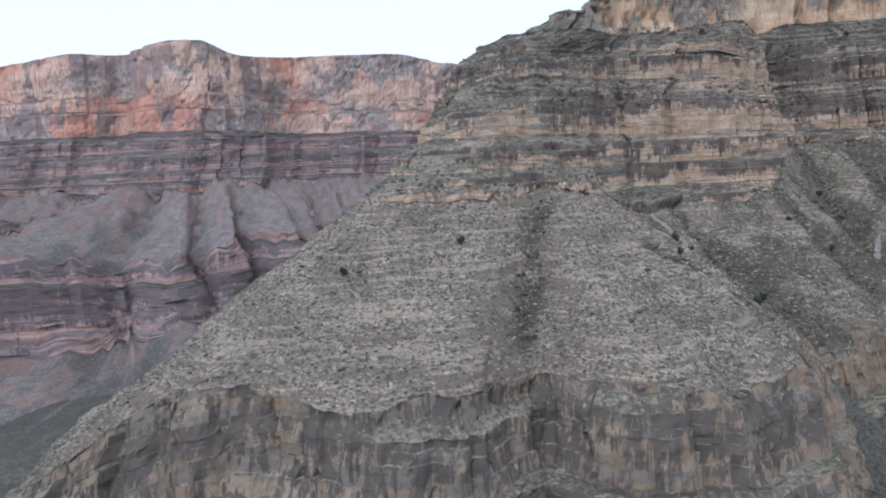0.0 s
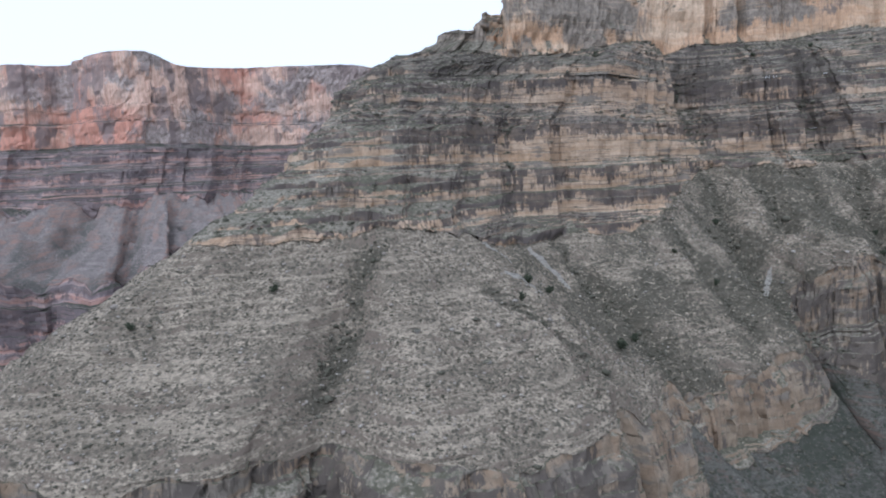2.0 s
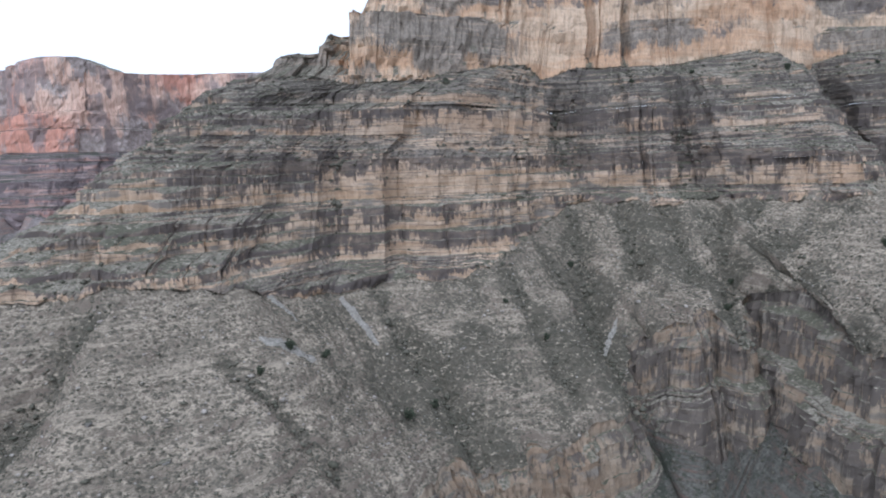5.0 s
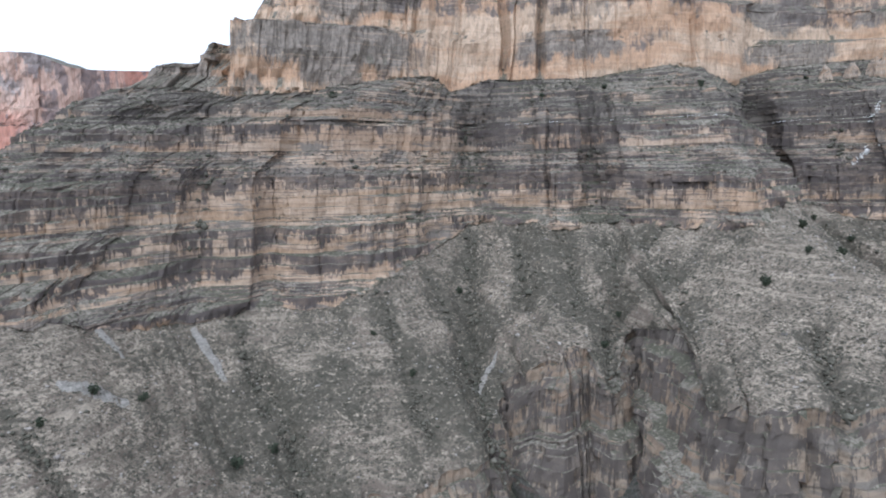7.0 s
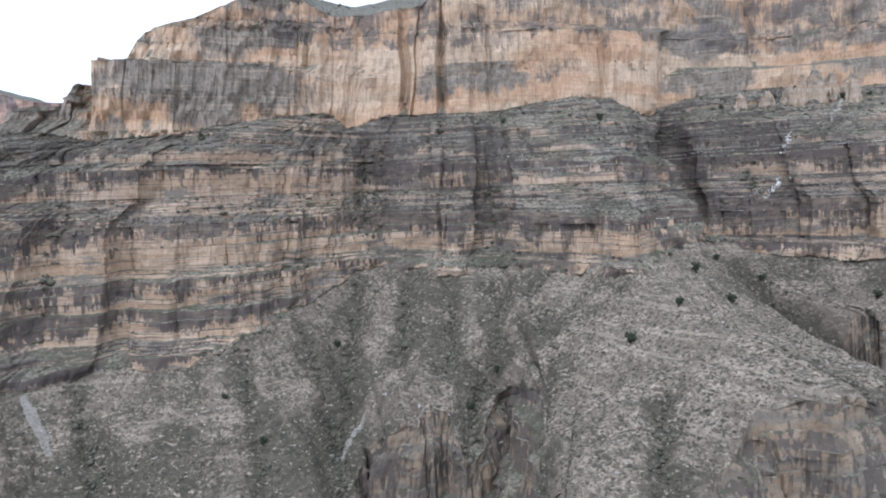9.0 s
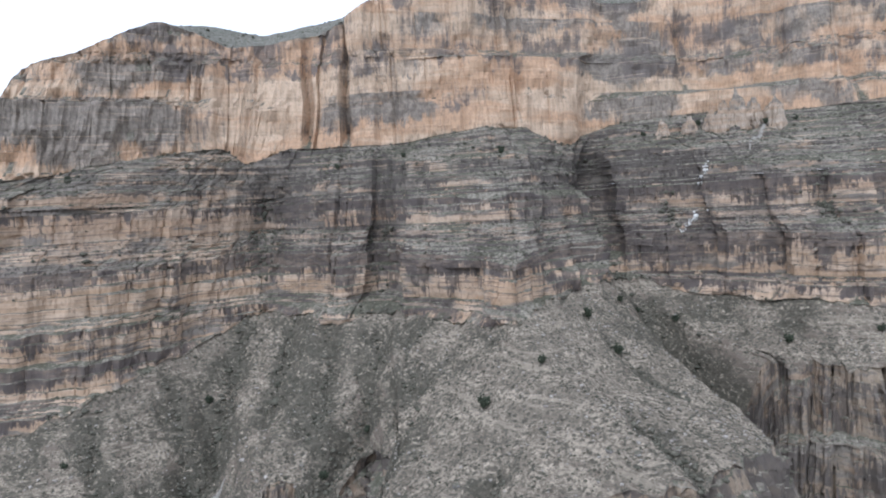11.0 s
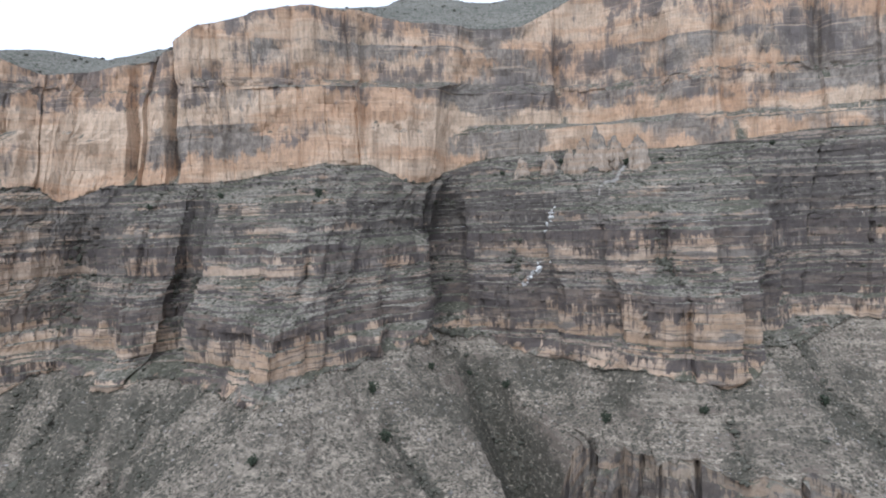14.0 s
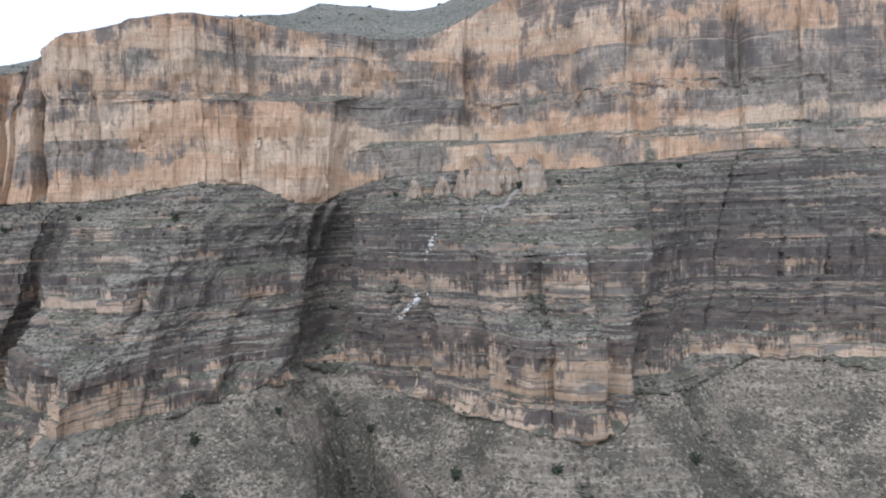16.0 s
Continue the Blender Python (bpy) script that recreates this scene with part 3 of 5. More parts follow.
def spline(points, counts):
    """A smooth line through the points, with so many steps in each stretch."""
    p = np.array(points, float)
    p = np.vstack([2 * p[0] - p[1], p, 2 * p[-1] - p[-2]])
    out = []
    for i, n in enumerate(counts):
        t = (np.arange(n) / n)[:, None]
        a, b, c, d = p[i], p[i + 1], p[i + 2], p[i + 3]
        m0, m1 = 0.32 * (c - a), 0.32 * (d - b)
        out.append((2 * t**3 - 3 * t**2 + 1) * b + (t**3 - 2 * t**2 + t) * m0 + (-2 * t**3 + 3 * t**2) * c + (t**3 - t**2) * m1)
    out.append(p[-2][None])
    return np.vstack(out)


def smooth(a, width):
    """Running mean along the first axis, ends held."""
    w = max(1, int(width)) | 1
    pad = np.concatenate([np.repeat(a[:1], w // 2, 0), a, np.repeat(a[-1:], w // 2, 0)])
    c = np.cumsum(np.concatenate([np.zeros_like(pad[:1]), pad]), 0)
    return (c[w:] - c[:-w]) / w


def outward(line, width):
    """Plan direction out of the rock, smoothed over so many steps."""
    t = np.gradient(line[:, :2], axis=0)
    n = np.stack([t[:, 1], -t[:, 0]], 1)
    n /= np.linalg.norm(n, axis=1)[:, None] + 1e-9
    n = smooth(smooth(n, width), width)
    return n / (np.linalg.norm(n, axis=1)[:, None] + 1e-9)


def ramp_rows(rows, power=1.0):
    f = np.linspace(0, 1, rows)
    return f, f**power


GROWTH = {}

# gullies down the slopes: way in plan, half-width, depth
GULLIES = (
    (((260, 484), (257, 433), (255, 385), (260, 356), (266, 330)), 7, 8), (((336, 440), (330, 410), (316, 375), (308, 345)), 6, 8), (((150, 378), (167, 362), (175, 339), (185, 316)), 5, 5),
    (((44, 292), (30, 264), (27, 232)), 6, 3), (((92, 290), (112, 275), (133, 258)), 4.5, 4), (((136, 394), (150, 374), (161, 358), (182, 338)), 5, 5), (((379, 312), (366, 285), (355, 258)), 5, 6),
    (((352, 425), (351, 395), (350, 370)), 6, 5), (((288, 472), (287, 448), (285, 420)), 6, 6), (((474, 497), (485, 478), (495, 455), (498, 420)), 8, 6), (((575, 420), (575, 405), (570, 385)), 4, 4),
    (((626, 455), (640, 425), (648, 388)), 9, 6), (((206, 412), (222, 380), (232, 350)), 5, 5), (((440, 415), (452, 392), (462, 372)), 4, 3),
    (((230, 440), (246, 415), (254, 390)), 4, 4), (((312, 452), (312, 425), (306, 395)), 5, 5), (((425, 330), (428, 305), (430, 280)), 5, 5),
)
# where brush stands thickest: centre in plan, reach, share
THICKETS = ((240, 388, 74, 0.44), (165, 345, 40, 0.2), (300, 440, 45, 0.4), (350, 395, 25, 0.3), (490, 462, 24, 0.45), (640, 440, 40, 0.3), (340, 425, 28, 0.2), (252, 455, 22, 0.3), (545, 430, 26, 0.25), (448, 435, 24, 0.2), (700, 450, 45, 0.3), (372, 405, 22, 0.2), (518, 452, 28, 0.35), (560, 412, 26, 0.25), (605, 402, 40, 0.3), (480, 440, 24, 0.35), (288, 362, 30, 0.35), (140, 352, 34, 0.3), (190, 380, 30, 0.2))


def to_way(x, y, way):
    """Distance in plan to a bent line."""
    best = np.full(np.shape(x), 1e9)
    for (ax, ay), (bx, by) in zip(way[:-1], way[1:]):
        ux, uy = bx - ax, by - ay
        f = np.clip(((x - ax) * ux + (y - ay) * uy) / (ux * ux + uy * uy), 0, 1)
        best = np.minimum(best, np.hypot(x - ax - f * ux, y - ay - f * uy))
    return best


def rills(z, s, size):
    """Depth of the rills that water cuts down a slope, by height and place along the wall."""
    z, s = z / size, s / size
    return 0.5 - 1.6 * np.abs(perlin(s * 0.045 + 0.004 * z, z * 0.008, 0 * z + 2.5)) - 0.7 * np.abs(perlin(s * 0.12, z * 0.015, 0 * z + 7.5))


def build_strip(name, low, high, n_low, n_high, c_low, c_mid, c_high, arc, rows, size, material, label, category, flat=True, clefts=(), cut=(0, 0)):
    """One stratum's outcrop between two level lines, with its relief, as one mesh."""
    fh, fz = rows
    n_r, n_c = len(fh), len(low)
    base = np.empty((n_r, n_c, 3))
    if callable(fz):
        fh, fz = fz(arc)
    else:
        fh, fz = np.repeat(fh[:, None], n_c, 1), np.repeat(fz[:, None], n_c, 1)
    base[..., :2] = low[None, :, :2] + fh[..., None] * (high - low)[None, :, :2]
    base[..., 2] = low[None, :, 2] + fz * (high - low)[None, :, 2]
    f = np.linspace(0, 1, n_r)[:, None]
    n = n_low[None] * (1 - f[..., None]) + n_high[None] * f[..., None]
    n /= np.linalg.norm(n, axis=2)[..., None] + 1e-9
    lo, hi = np.clip(1 - f / 0.14, 0, 1), np.clip(1 - (1 - f) / 0.14, 0, 1)
    coefs = [a * lo + c * hi + b * (1 - lo - hi) for a, b, c in zip(c_low, c_mid, c_high)]
    q = 1.0 / size
    out, up = relief(coefs, base[..., 0] * q, base[..., 1] * q, (base[..., 2] + EYE) * q, arc[None] * q)
    for cx, half, depth, z0, z1 in clefts:
        z = base[..., 2]
        inside = np.clip((z - z0) / 8, 0, 1) * np.clip((z1 - z) / 26, 0, 1)
        off = np.abs(base[..., 0] + 2.0 * perlin(z * 0.05, 0 * z + cx, 0 * z) - cx) / half
        out = out - depth * inside * (0.5 + 0.5 * np.cos(np.pi * np.clip(off / 1.25, 0, 1)))
    brush = np.zeros(out.shape)
    if size == 1.0 and (not flat or cut[1]):
        bx = base[..., 0] + 4 * perlin(base[..., 0] * 0.05, base[..., 1] * 0.05, base[..., 2] * 0.05)
        by = base[..., 1] + 4 * perlin(base[..., 0] * 0.05 + 7, base[..., 1] * 0.05, base[..., 2] * 0.05)
        for way, wide, depth in GULLIES:
            d = to_way(bx, by, way)
            up = up - depth * np.clip(1 - d / (1.7 * wide), 0, 1) ** 1.3 * (cut[0] + (cut[1] - cut[0]) * f**3)
            brush = np.maximum(brush, 0.7 * np.exp(-(d / (1.15 * wide)) ** 2))
        for cx, cy, reach, share in THICKETS:
            brush = brush + share * np.exp(-((base[..., 0] - cx) ** 2 + (base[..., 1] - cy) ** 2) / reach**2)
    done = base.copy()
    done[..., :2] += n * (out * size)[..., None]
    done[..., 2] += up * size + EYE
    ob = mesh_grid(name, done, material, label, category, flat)
    layer = ob.data.attributes.new("strata", "FLOAT", "POINT")
    layer.data.foreach_set("value", (base[..., 2] + up * size).reshape(-1).astype(np.float32))
    if not flat:
        # growth gathers in rills and hollows
        k = max(2, int(14 * size / max(0.5, np.median(np.diff(arc)))))
        z = np.pad(smooth(base[..., 2].T, 5).T, ((0, 0), (k, k)), mode="edge")
        hollow = (z[:, :-2 * k] + z[:, 2 * k:]) / 2 - z[:, k:-k]
        k2 = 5 * k
        z2 = np.pad(base[..., 2], ((0, 0), (k2, k2)), mode="edge")
        bowl = (z2[:, :-2 * k2] + z2[:, 2 * k2:]) / 2 - z2[:, k2:-k2]
        grow = np.clip(0.35 + hollow / 7.0, 0, 1) * 0.45 + np.clip(bowl / 22.0, 0, 1) * 0.5 + 0.14 * np.clip((rills(base[..., 2] + EYE, arc[None], size) - 0.05) / 0.35, 0, 1)
        patches = fbm(base[..., 0] * 0.035, base[..., 1] * 0.035, base[..., 2] * 0.035, 4, 0.6)
        grow = np.clip(grow * (0.75 + 0.5 * patches) + brush * (0.85 + 0.6 * patches) + 0.22 * patches, 0, 1)
        layer = ob.data.attributes.new("growth", "FLOAT", "POINT")
        layer.data.foreach_set("value", grow.reshape(-1).astype(np.float32))
        GROWTH[name] = GROWTH.get(name, ()) + (grow,)
    return done


def facets(s, width, seed):
    """Angular ribs: uneven flat faces that meet at edges. Returns how far they stand out and the way to the next edge."""
    i = np.floor(s / width)
    zero = np.zeros_like(i) + seed
    left = (i + 0.38 * chance(i, zero)) * width
    i = np.where(s < left, i - 1, np.where(s > (i + 1 + 0.38 * chance(i + 1, zero)) * width, i + 1, i))
    left, right = (i + 0.38 * chance(i, zero)) * width, (i + 1 + 0.38 * chance(i + 1, zero)) * width
    f = (s - left) / (right - left)
    return chance(i, zero + 5) + 1.3 * chance(i, zero + 9) * (2 * f - 1), np.minimum(s - left, right - s)


def build_beds(name, low, high, n_low, n_high, arc, size, stack, material, label, category, clefts, ends, seed, benches, datum):
    """A cliff of level beds between two lines: each bed a riser and a tread, the hard ones sheer, the thin ones stepping back.
    benches: along x, how much further the two benches of the upper cliff step back. datum: the height that the beds are counted from."""
    beds = [b for b in stack if b[1] > (low[:, 2] - datum).min() + 0.05 and b[0] < (high[:, 2] - datum).max() - 0.05]
    sheer, brink = stack is RIM_BEDS, stack is BRINK_BEDS
    n_b, n_c = len(beds), len(low)
    z0, z1, soft, thin, up0, up1, pale = (np.array(v)[:, None] for v in zip(*beds))
    za, zb = low[None, :, 2], high[None, :, 2]
    bot, top = np.clip(z0 + datum[None], za, zb), np.clip(z1 + datum[None], za, zb)
    top[-1] = zb
    deep = top - bot
    run = np.linalg.norm((high - low)[:, :2], axis=1)[None]
    number = np.arange(n_b)[:, None] * 1.7 + seed
    s = arc[None] / size
    give = np.exp(1.5 * perlin(s * 0.02 + 0 * number, number + 0 * s, 0 * s + number) + 0.9 * perlin(s * 0.07 + 0 * number, number + 0 * s, 0 * s + number))
    if benches:
        for k, (z_low, z_high) in ((1, (126, 133)), (2, (153, 160))):
            more = np.interp(low[:, 0], [b[0] for b in benches], [b[k] for b in benches])[None]
            there = (z0 > z_low - 0.1) & (z1 < z_high + 0.1)
            soft = soft * np.where(there, more, 1.0)
            thin = np.where(there, thin * np.clip(0.4 * more, 0, 1), thin)
        soft = soft * (1 + 9 * (thin < 0.5) * np.clip((238 - low[:, 0]) / 20, 0, 1)[None])
    if not sheer:
        # where the whole face lies back, its hard beds step back too
        soft = soft * np.where(thin < 0.5, 1 + (smooth(run[0], 9)[None] / (38.0 * size)) ** 2, 1.0)
    share = soft * give * deep + 1e-6 * deep
    share = share / (share.sum(0) + 1e-9)
    after = np.cumsum(share, 0)
    before = after - share
    gentle = np.clip(share * run / (deep + 0.02) - 0.35, 0, 1.5) / 1.5
    rise = 0.95 - 0.55 * gentle
    even = (thin < 0.5) * (1.0 if sheer else 0.75 if brink else 0.0)
    h = np.stack([before + (a + even * (b - a)) * share for a, b in ((0, 0), (0.06, 0.52), (0.14, 0.95), (0.55, 0.975))], 1).reshape(4 * n_b, n_c)
    z = np.stack([bot, bot + 0.55 * rise * deep, bot + rise * deep, bot + (0.5 + 0.5 * rise) * deep], 1).reshape(4 * n_b, n_c)
    h, z = np.vstack([h, np.ones((1, n_c))]), np.vstack([z, zb])
    rows = 4 * n_b + 1
    which = np.minimum(np.arange(rows) // 4, n_b - 1)[:, None]
    thin = thin + 0 * bot
    hard = 1 - 0.55 * thin[which[:, 0]]
    base = np.empty((rows, n_c, 3))
    base[..., :2] = low[None, :, :2] + h[..., None] * (high - low)[None, :, :2]
    base[..., 2] = z
    f = np.clip(h, 0, 1)[..., None]
    n = n_low[None] * (1 - f) + n_high[None] * f
    n /= np.linalg.norm(n, axis=2)[..., None] + 1e-9
    x, y, zz, ss = base[..., 0] / size, base[..., 1] / size, z / size, np.repeat(s, rows, 0)
    sw = ss + 2.0 * perlin(x * 0.03, y * 0.03, zz * 0.04) + 0.7 * perlin(x * 0.12, y * 0.12, zz * 0.2)
    ribs, e1 = facets(sw, 34.0 if sheer else 15.0 if brink else 21.0, 1)
    small, e2 = facets(sw + 0.03 * zz, 11.0 if sheer else 5.5 if brink else 7.5, 4)
    bed_block, e3 = blocks(sw + 31.0 * which, 0 * sw, 5.5, 1e6, 7)
    bite, e4 = blocks(sw + 17.0 * which, 0 * sw, 2.6, 1e6, 8)
    out = 2.2 * perlin(x * 0.02, y * 0.02, zz * 0.01) + 1.2 * perlin(x * 0.05, y * 0.05, zz * 0.03)
    steep = 1.0 / (1.0 + (smooth(run[0], 15)[None] / (45.0 * size)) ** 2)
    out = out + steep * ((2.4 if sheer else 3.0) * ribs + (2.0 if brink else 0.4 if sheer else 0.9) * small) * (0.35 + 0.65 * hard) + (0.06 if sheer else 0.55) * bed_block + (0.08 if sheer else 0.28) * bite + (0.0 if sheer else 0.2 if brink else 1.0) * (0.7 * pale[which[:, 0]] - 0.35)
    out = out - steep * hard * ((0.8 if sheer else 1.8) * np.clip(1 - e1 / 1.5, 0, 1) * (ribs < 0.2) + (0.0 if sheer else 1.6 if brink else 0.8) * np.clip(1 - e2 / 0.9, 0, 1) * (small > 0.1))
    gap = np.abs(perlin(sw * 0.017, zz * 0.003 + 4.4, 0 * ss + 1.5) + 0.1 * perlin(ss * 0.07, zz * 0.05, 0 * ss))
    out = out - (2.0 if sheer else 3.6) * steep * np.clip(1 - gap / 0.17, 0, 1) ** 1.2 + 0.35 * fbm(x * 0.3, y * 0.3, zz * 0.3, 2, 0.5)
    if brink:
        out = out + 1.5 * fbm(sw * 0.17, zz * 0.018, 0 * zz + 3.1, 3, 0.65) + 0.5 * fbm(x * 0.15, y * 0.15, zz * 0.15, 2, 0.6)
    if sheer and size == 1.0:
        # the western end is broken and rubbly
        out = out + 2.2 * np.clip((238 - x) / 20, 0, 1) * fbm(x * 0.13, y * 0.13, zz * 0.16, 4, 0.62)
    if sheer:
        # slabs have come away and left shallow hollows
        out = out + 1.9 * fbm(x * 0.05, y * 0.05, zz * 0.05, 4, 0.6) - 1.2 * (fbm(x * 0.04 + 5, y * 0.04, zz * 0.05, 3, 0.5) > 0.35)
    for cx, half, depth, c0, c1 in clefts:
        inside = np.clip((z - c0) / 8, 0, 1) * np.clip((c1 - z) / 40, 0, 1)
        off = np.abs(base[..., 0] + 2.0 * perlin(z * 0.05, 0 * z + cx, 0 * z) - cx) / half
        out = out - depth / size * inside * np.clip(1.25 - off, 0, 1) ** 0.8
    done = base.copy()
    done[..., :2] += n * (out * size)[..., None]
    done[..., 2] += EYE + size * np.where(np.arange(rows)[:, None] % 4 == 3, 0.35 * fbm(x * 0.2, y * 0.2, zz * 0.2, 2), 0.0)
    for end, row in zip(ends, (0, -1)):
        if end is not None:
            reach = np.abs(done[..., 2] - done[row][None, :, 2])
            done = done + np.exp(-reach / ((9.0 if brink else 2.5) * size))[..., None] * (end - done[row])[None]
    ob = mesh_grid(name, done, material, label, category, True)
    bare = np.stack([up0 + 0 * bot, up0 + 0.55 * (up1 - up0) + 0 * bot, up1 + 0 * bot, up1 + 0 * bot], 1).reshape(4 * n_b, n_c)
    # real varnish and painted recess shade together, read along x
    stained = 0.8 * np.interp(base[..., 0], *zip(*VARNISH_AND_SHADE)) if size == 1.0 else 0.0 * z
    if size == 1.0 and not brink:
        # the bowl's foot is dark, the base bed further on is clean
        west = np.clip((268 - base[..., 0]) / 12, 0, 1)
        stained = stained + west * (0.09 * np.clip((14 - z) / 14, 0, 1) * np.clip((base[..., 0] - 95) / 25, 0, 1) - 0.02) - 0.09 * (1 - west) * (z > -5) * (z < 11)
    dulled = 0.9 * np.interp(base[..., 0], *zip(*WEATHER)) if size == 1.0 else 0.0 * z
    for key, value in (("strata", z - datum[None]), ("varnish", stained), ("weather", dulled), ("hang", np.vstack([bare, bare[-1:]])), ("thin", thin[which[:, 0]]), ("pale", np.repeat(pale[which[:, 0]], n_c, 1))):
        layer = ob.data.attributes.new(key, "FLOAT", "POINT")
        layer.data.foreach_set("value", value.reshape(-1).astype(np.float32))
    return done


def mesh_grid(name, grid, material, label, category, flat):
    n_r, n_c = grid.shape[:2]
    i = np.arange(n_r * n_c).reshape(n_r, n_c)
    quads = np.stack([i[:-1, :-1], i[:-1, 1:], i[1:, 1:], i[1:, :-1]], -1).reshape(-1, 4)
    me = bpy.data.meshes.new(name)
    me.vertices.add(n_r * n_c)
    me.vertices.foreach_set("co", grid.reshape(-1).astype(np.float32))
    me.loops.add(quads.size)
    me.loops.foreach_set("vertex_index", quads.reshape(-1).astype(np.int32))
    me.polygons.add(len(quads))
    me.polygons.foreach_set("loop_start", np.arange(0, quads.size, 4, dtype=np.int32))
    me.polygons.foreach_set("use_smooth", np.full(len(quads), not flat))
    me.update(calc_edges=True)
    me.validate()
    me.materials.append(material)
    return tagged(new(name, me), label, category, kind="structure")


_hash = np.random.RandomState(5).uniform(-1, 1, 4096)


def chance(*ids):
    """A fixed random number from -1 to 1 for whole numbers."""
    total = np.zeros(np.broadcast(*ids).shape, np.int64)
    for i, k in zip(ids, (73, 191, 1031)):
        total = total * 37 + i.astype(np.int64) * k
    return _hash[total & 4095]


def blocks(s, z, width, height, seed):
    """Jointed rock: columns of uneven width, split into uneven storeys. Returns how far each block stands out and the way to its joint."""
    i = np.floor(s / width)
    zero = np.zeros_like(i) + seed
    left = (i + 0.38 * chance(i, zero)) * width
    i = np.where(s < left, i - 1, np.where(s > (i + 1 + 0.38 * chance(i + 1, zero)) * width, i + 1, i))
    left, right = (i + 0.38 * chance(i, zero)) * width, (i + 1 + 0.38 * chance(i + 1, zero)) * width
    j = np.floor(z / height + 3.0 * chance(i, zero + 11))
    return chance(i, j, zero + 5), np.minimum(s - left, right - s)


# shares of: swell, blocks, small blocks, beds, grain, rills, lumps
KINDS = dict(
    scree=(1.0, 0.5, 0.3, 0.3, 0.3, 1.9, 1.5),
    slope=(1.0, 0.0, 0.0, 0.3, 0.2, 4.0, 1.4),
)


def relief(coefs, x, y, z, s):
    """How far the rock stands out and up from its mean surface, in metres."""
    swell, block, small, bed, grain, rill, lump = coefs
    sw = s + 2.5 * perlin(x * 0.03, y * 0.03, z * 0.05) + 0.8 * perlin(x * 0.12, y * 0.12, z * 0.2)
    b2, _ = blocks(sw + 0.02 * z, z + 2 * perlin(x * 0.05, y * 0.05, 0 * z), 10.0, 26.0, 2)
    b3, _ = blocks(sw - 0.03 * z, z, 4.2, 6.5, 3)
    out = swell * (perlin(x * 0.022, y * 0.022, z * 0.012) + 0.5 * perlin(x * 0.05, y * 0.05, z * 0.03))
    layers = bed_relief(z - EYE + 1.6 * perlin(x * 0.03, y * 0.03, 0 * z)) * (0.75 + 0.9 * perlin(x * 0.03, y * 0.03 + 9, z * 0.1))
    out = out + block * b2 + small * b3 + bed * layers + grain * fbm(x * 0.22, y * 0.22, z * 0.14, 3, 0.55)
    gully = rills(z, s, 1.0)
    up = -rill * (gully + 0.25) + lump * fbm(x * 0.10, y * 0.10, z * 0.10, 4, 0.6) * 0.9
    return out, up


def cliff_and_ledges(rows, foot, lean, steps, seed, vary=0.18, crisp=0.75):
    """A sheer face for the share foot of the rise, then thin ledges back to the next level. The height of the face wanders along the wall."""

    def at(arc):
        u = np.linspace(0, 1, rows)[:, None]
        face = np.clip(foot + vary * (perlin(arc * 0.018, 0 * arc + seed, 0 * arc) + 0.6 * perlin(arc * 0.06, 0 * arc + seed, 0 * arc)), 0.12, 0.9)[None]
        cut = 0.5
        low = np.clip(u / cut, 0, 1)
        v = np.clip((u - cut) / (1 - cut), 0, 1)
        shift = 0.4 * perlin(arc * 0.03, 0 * arc + seed + 3, 0 * arc)[None] * np.sin(np.pi * v)
        q = v * steps + shift
        whole, part = np.floor(q), q - np.floor(q)
        z = (whole + np.clip(part / 0.55, 0, 1) - shift) / steps
        h = (whole + np.clip((part - 0.45) / 0.55, 0, 1) - shift) / steps
        z, h = v + crisp * (z - v), v + crisp * (h - v)
        fz = face * low + (1 - face) * z
        fh = lean * low + (1 - lean) * h
        return np.clip(fh, 0, 1), np.clip(fz, 0, 1)
    return np.zeros(rows), at


# benches of the upper cliff of the near wall: x, how far the lower and the upper one step back
BENCHES = ((60, 1, 1), (140, 1.2, 1.5), (225, 1.0, 1.5), (240, 0.05, 0.2), (320, 0.02, 0.1), (345, 0.05, 1.5), (375, 0.1, 3), (480, 0.3, 3), (496, 3, 1), (590, 3, 0.6), (620, 0.6, 0.3), (700, 0.3, 0.3))


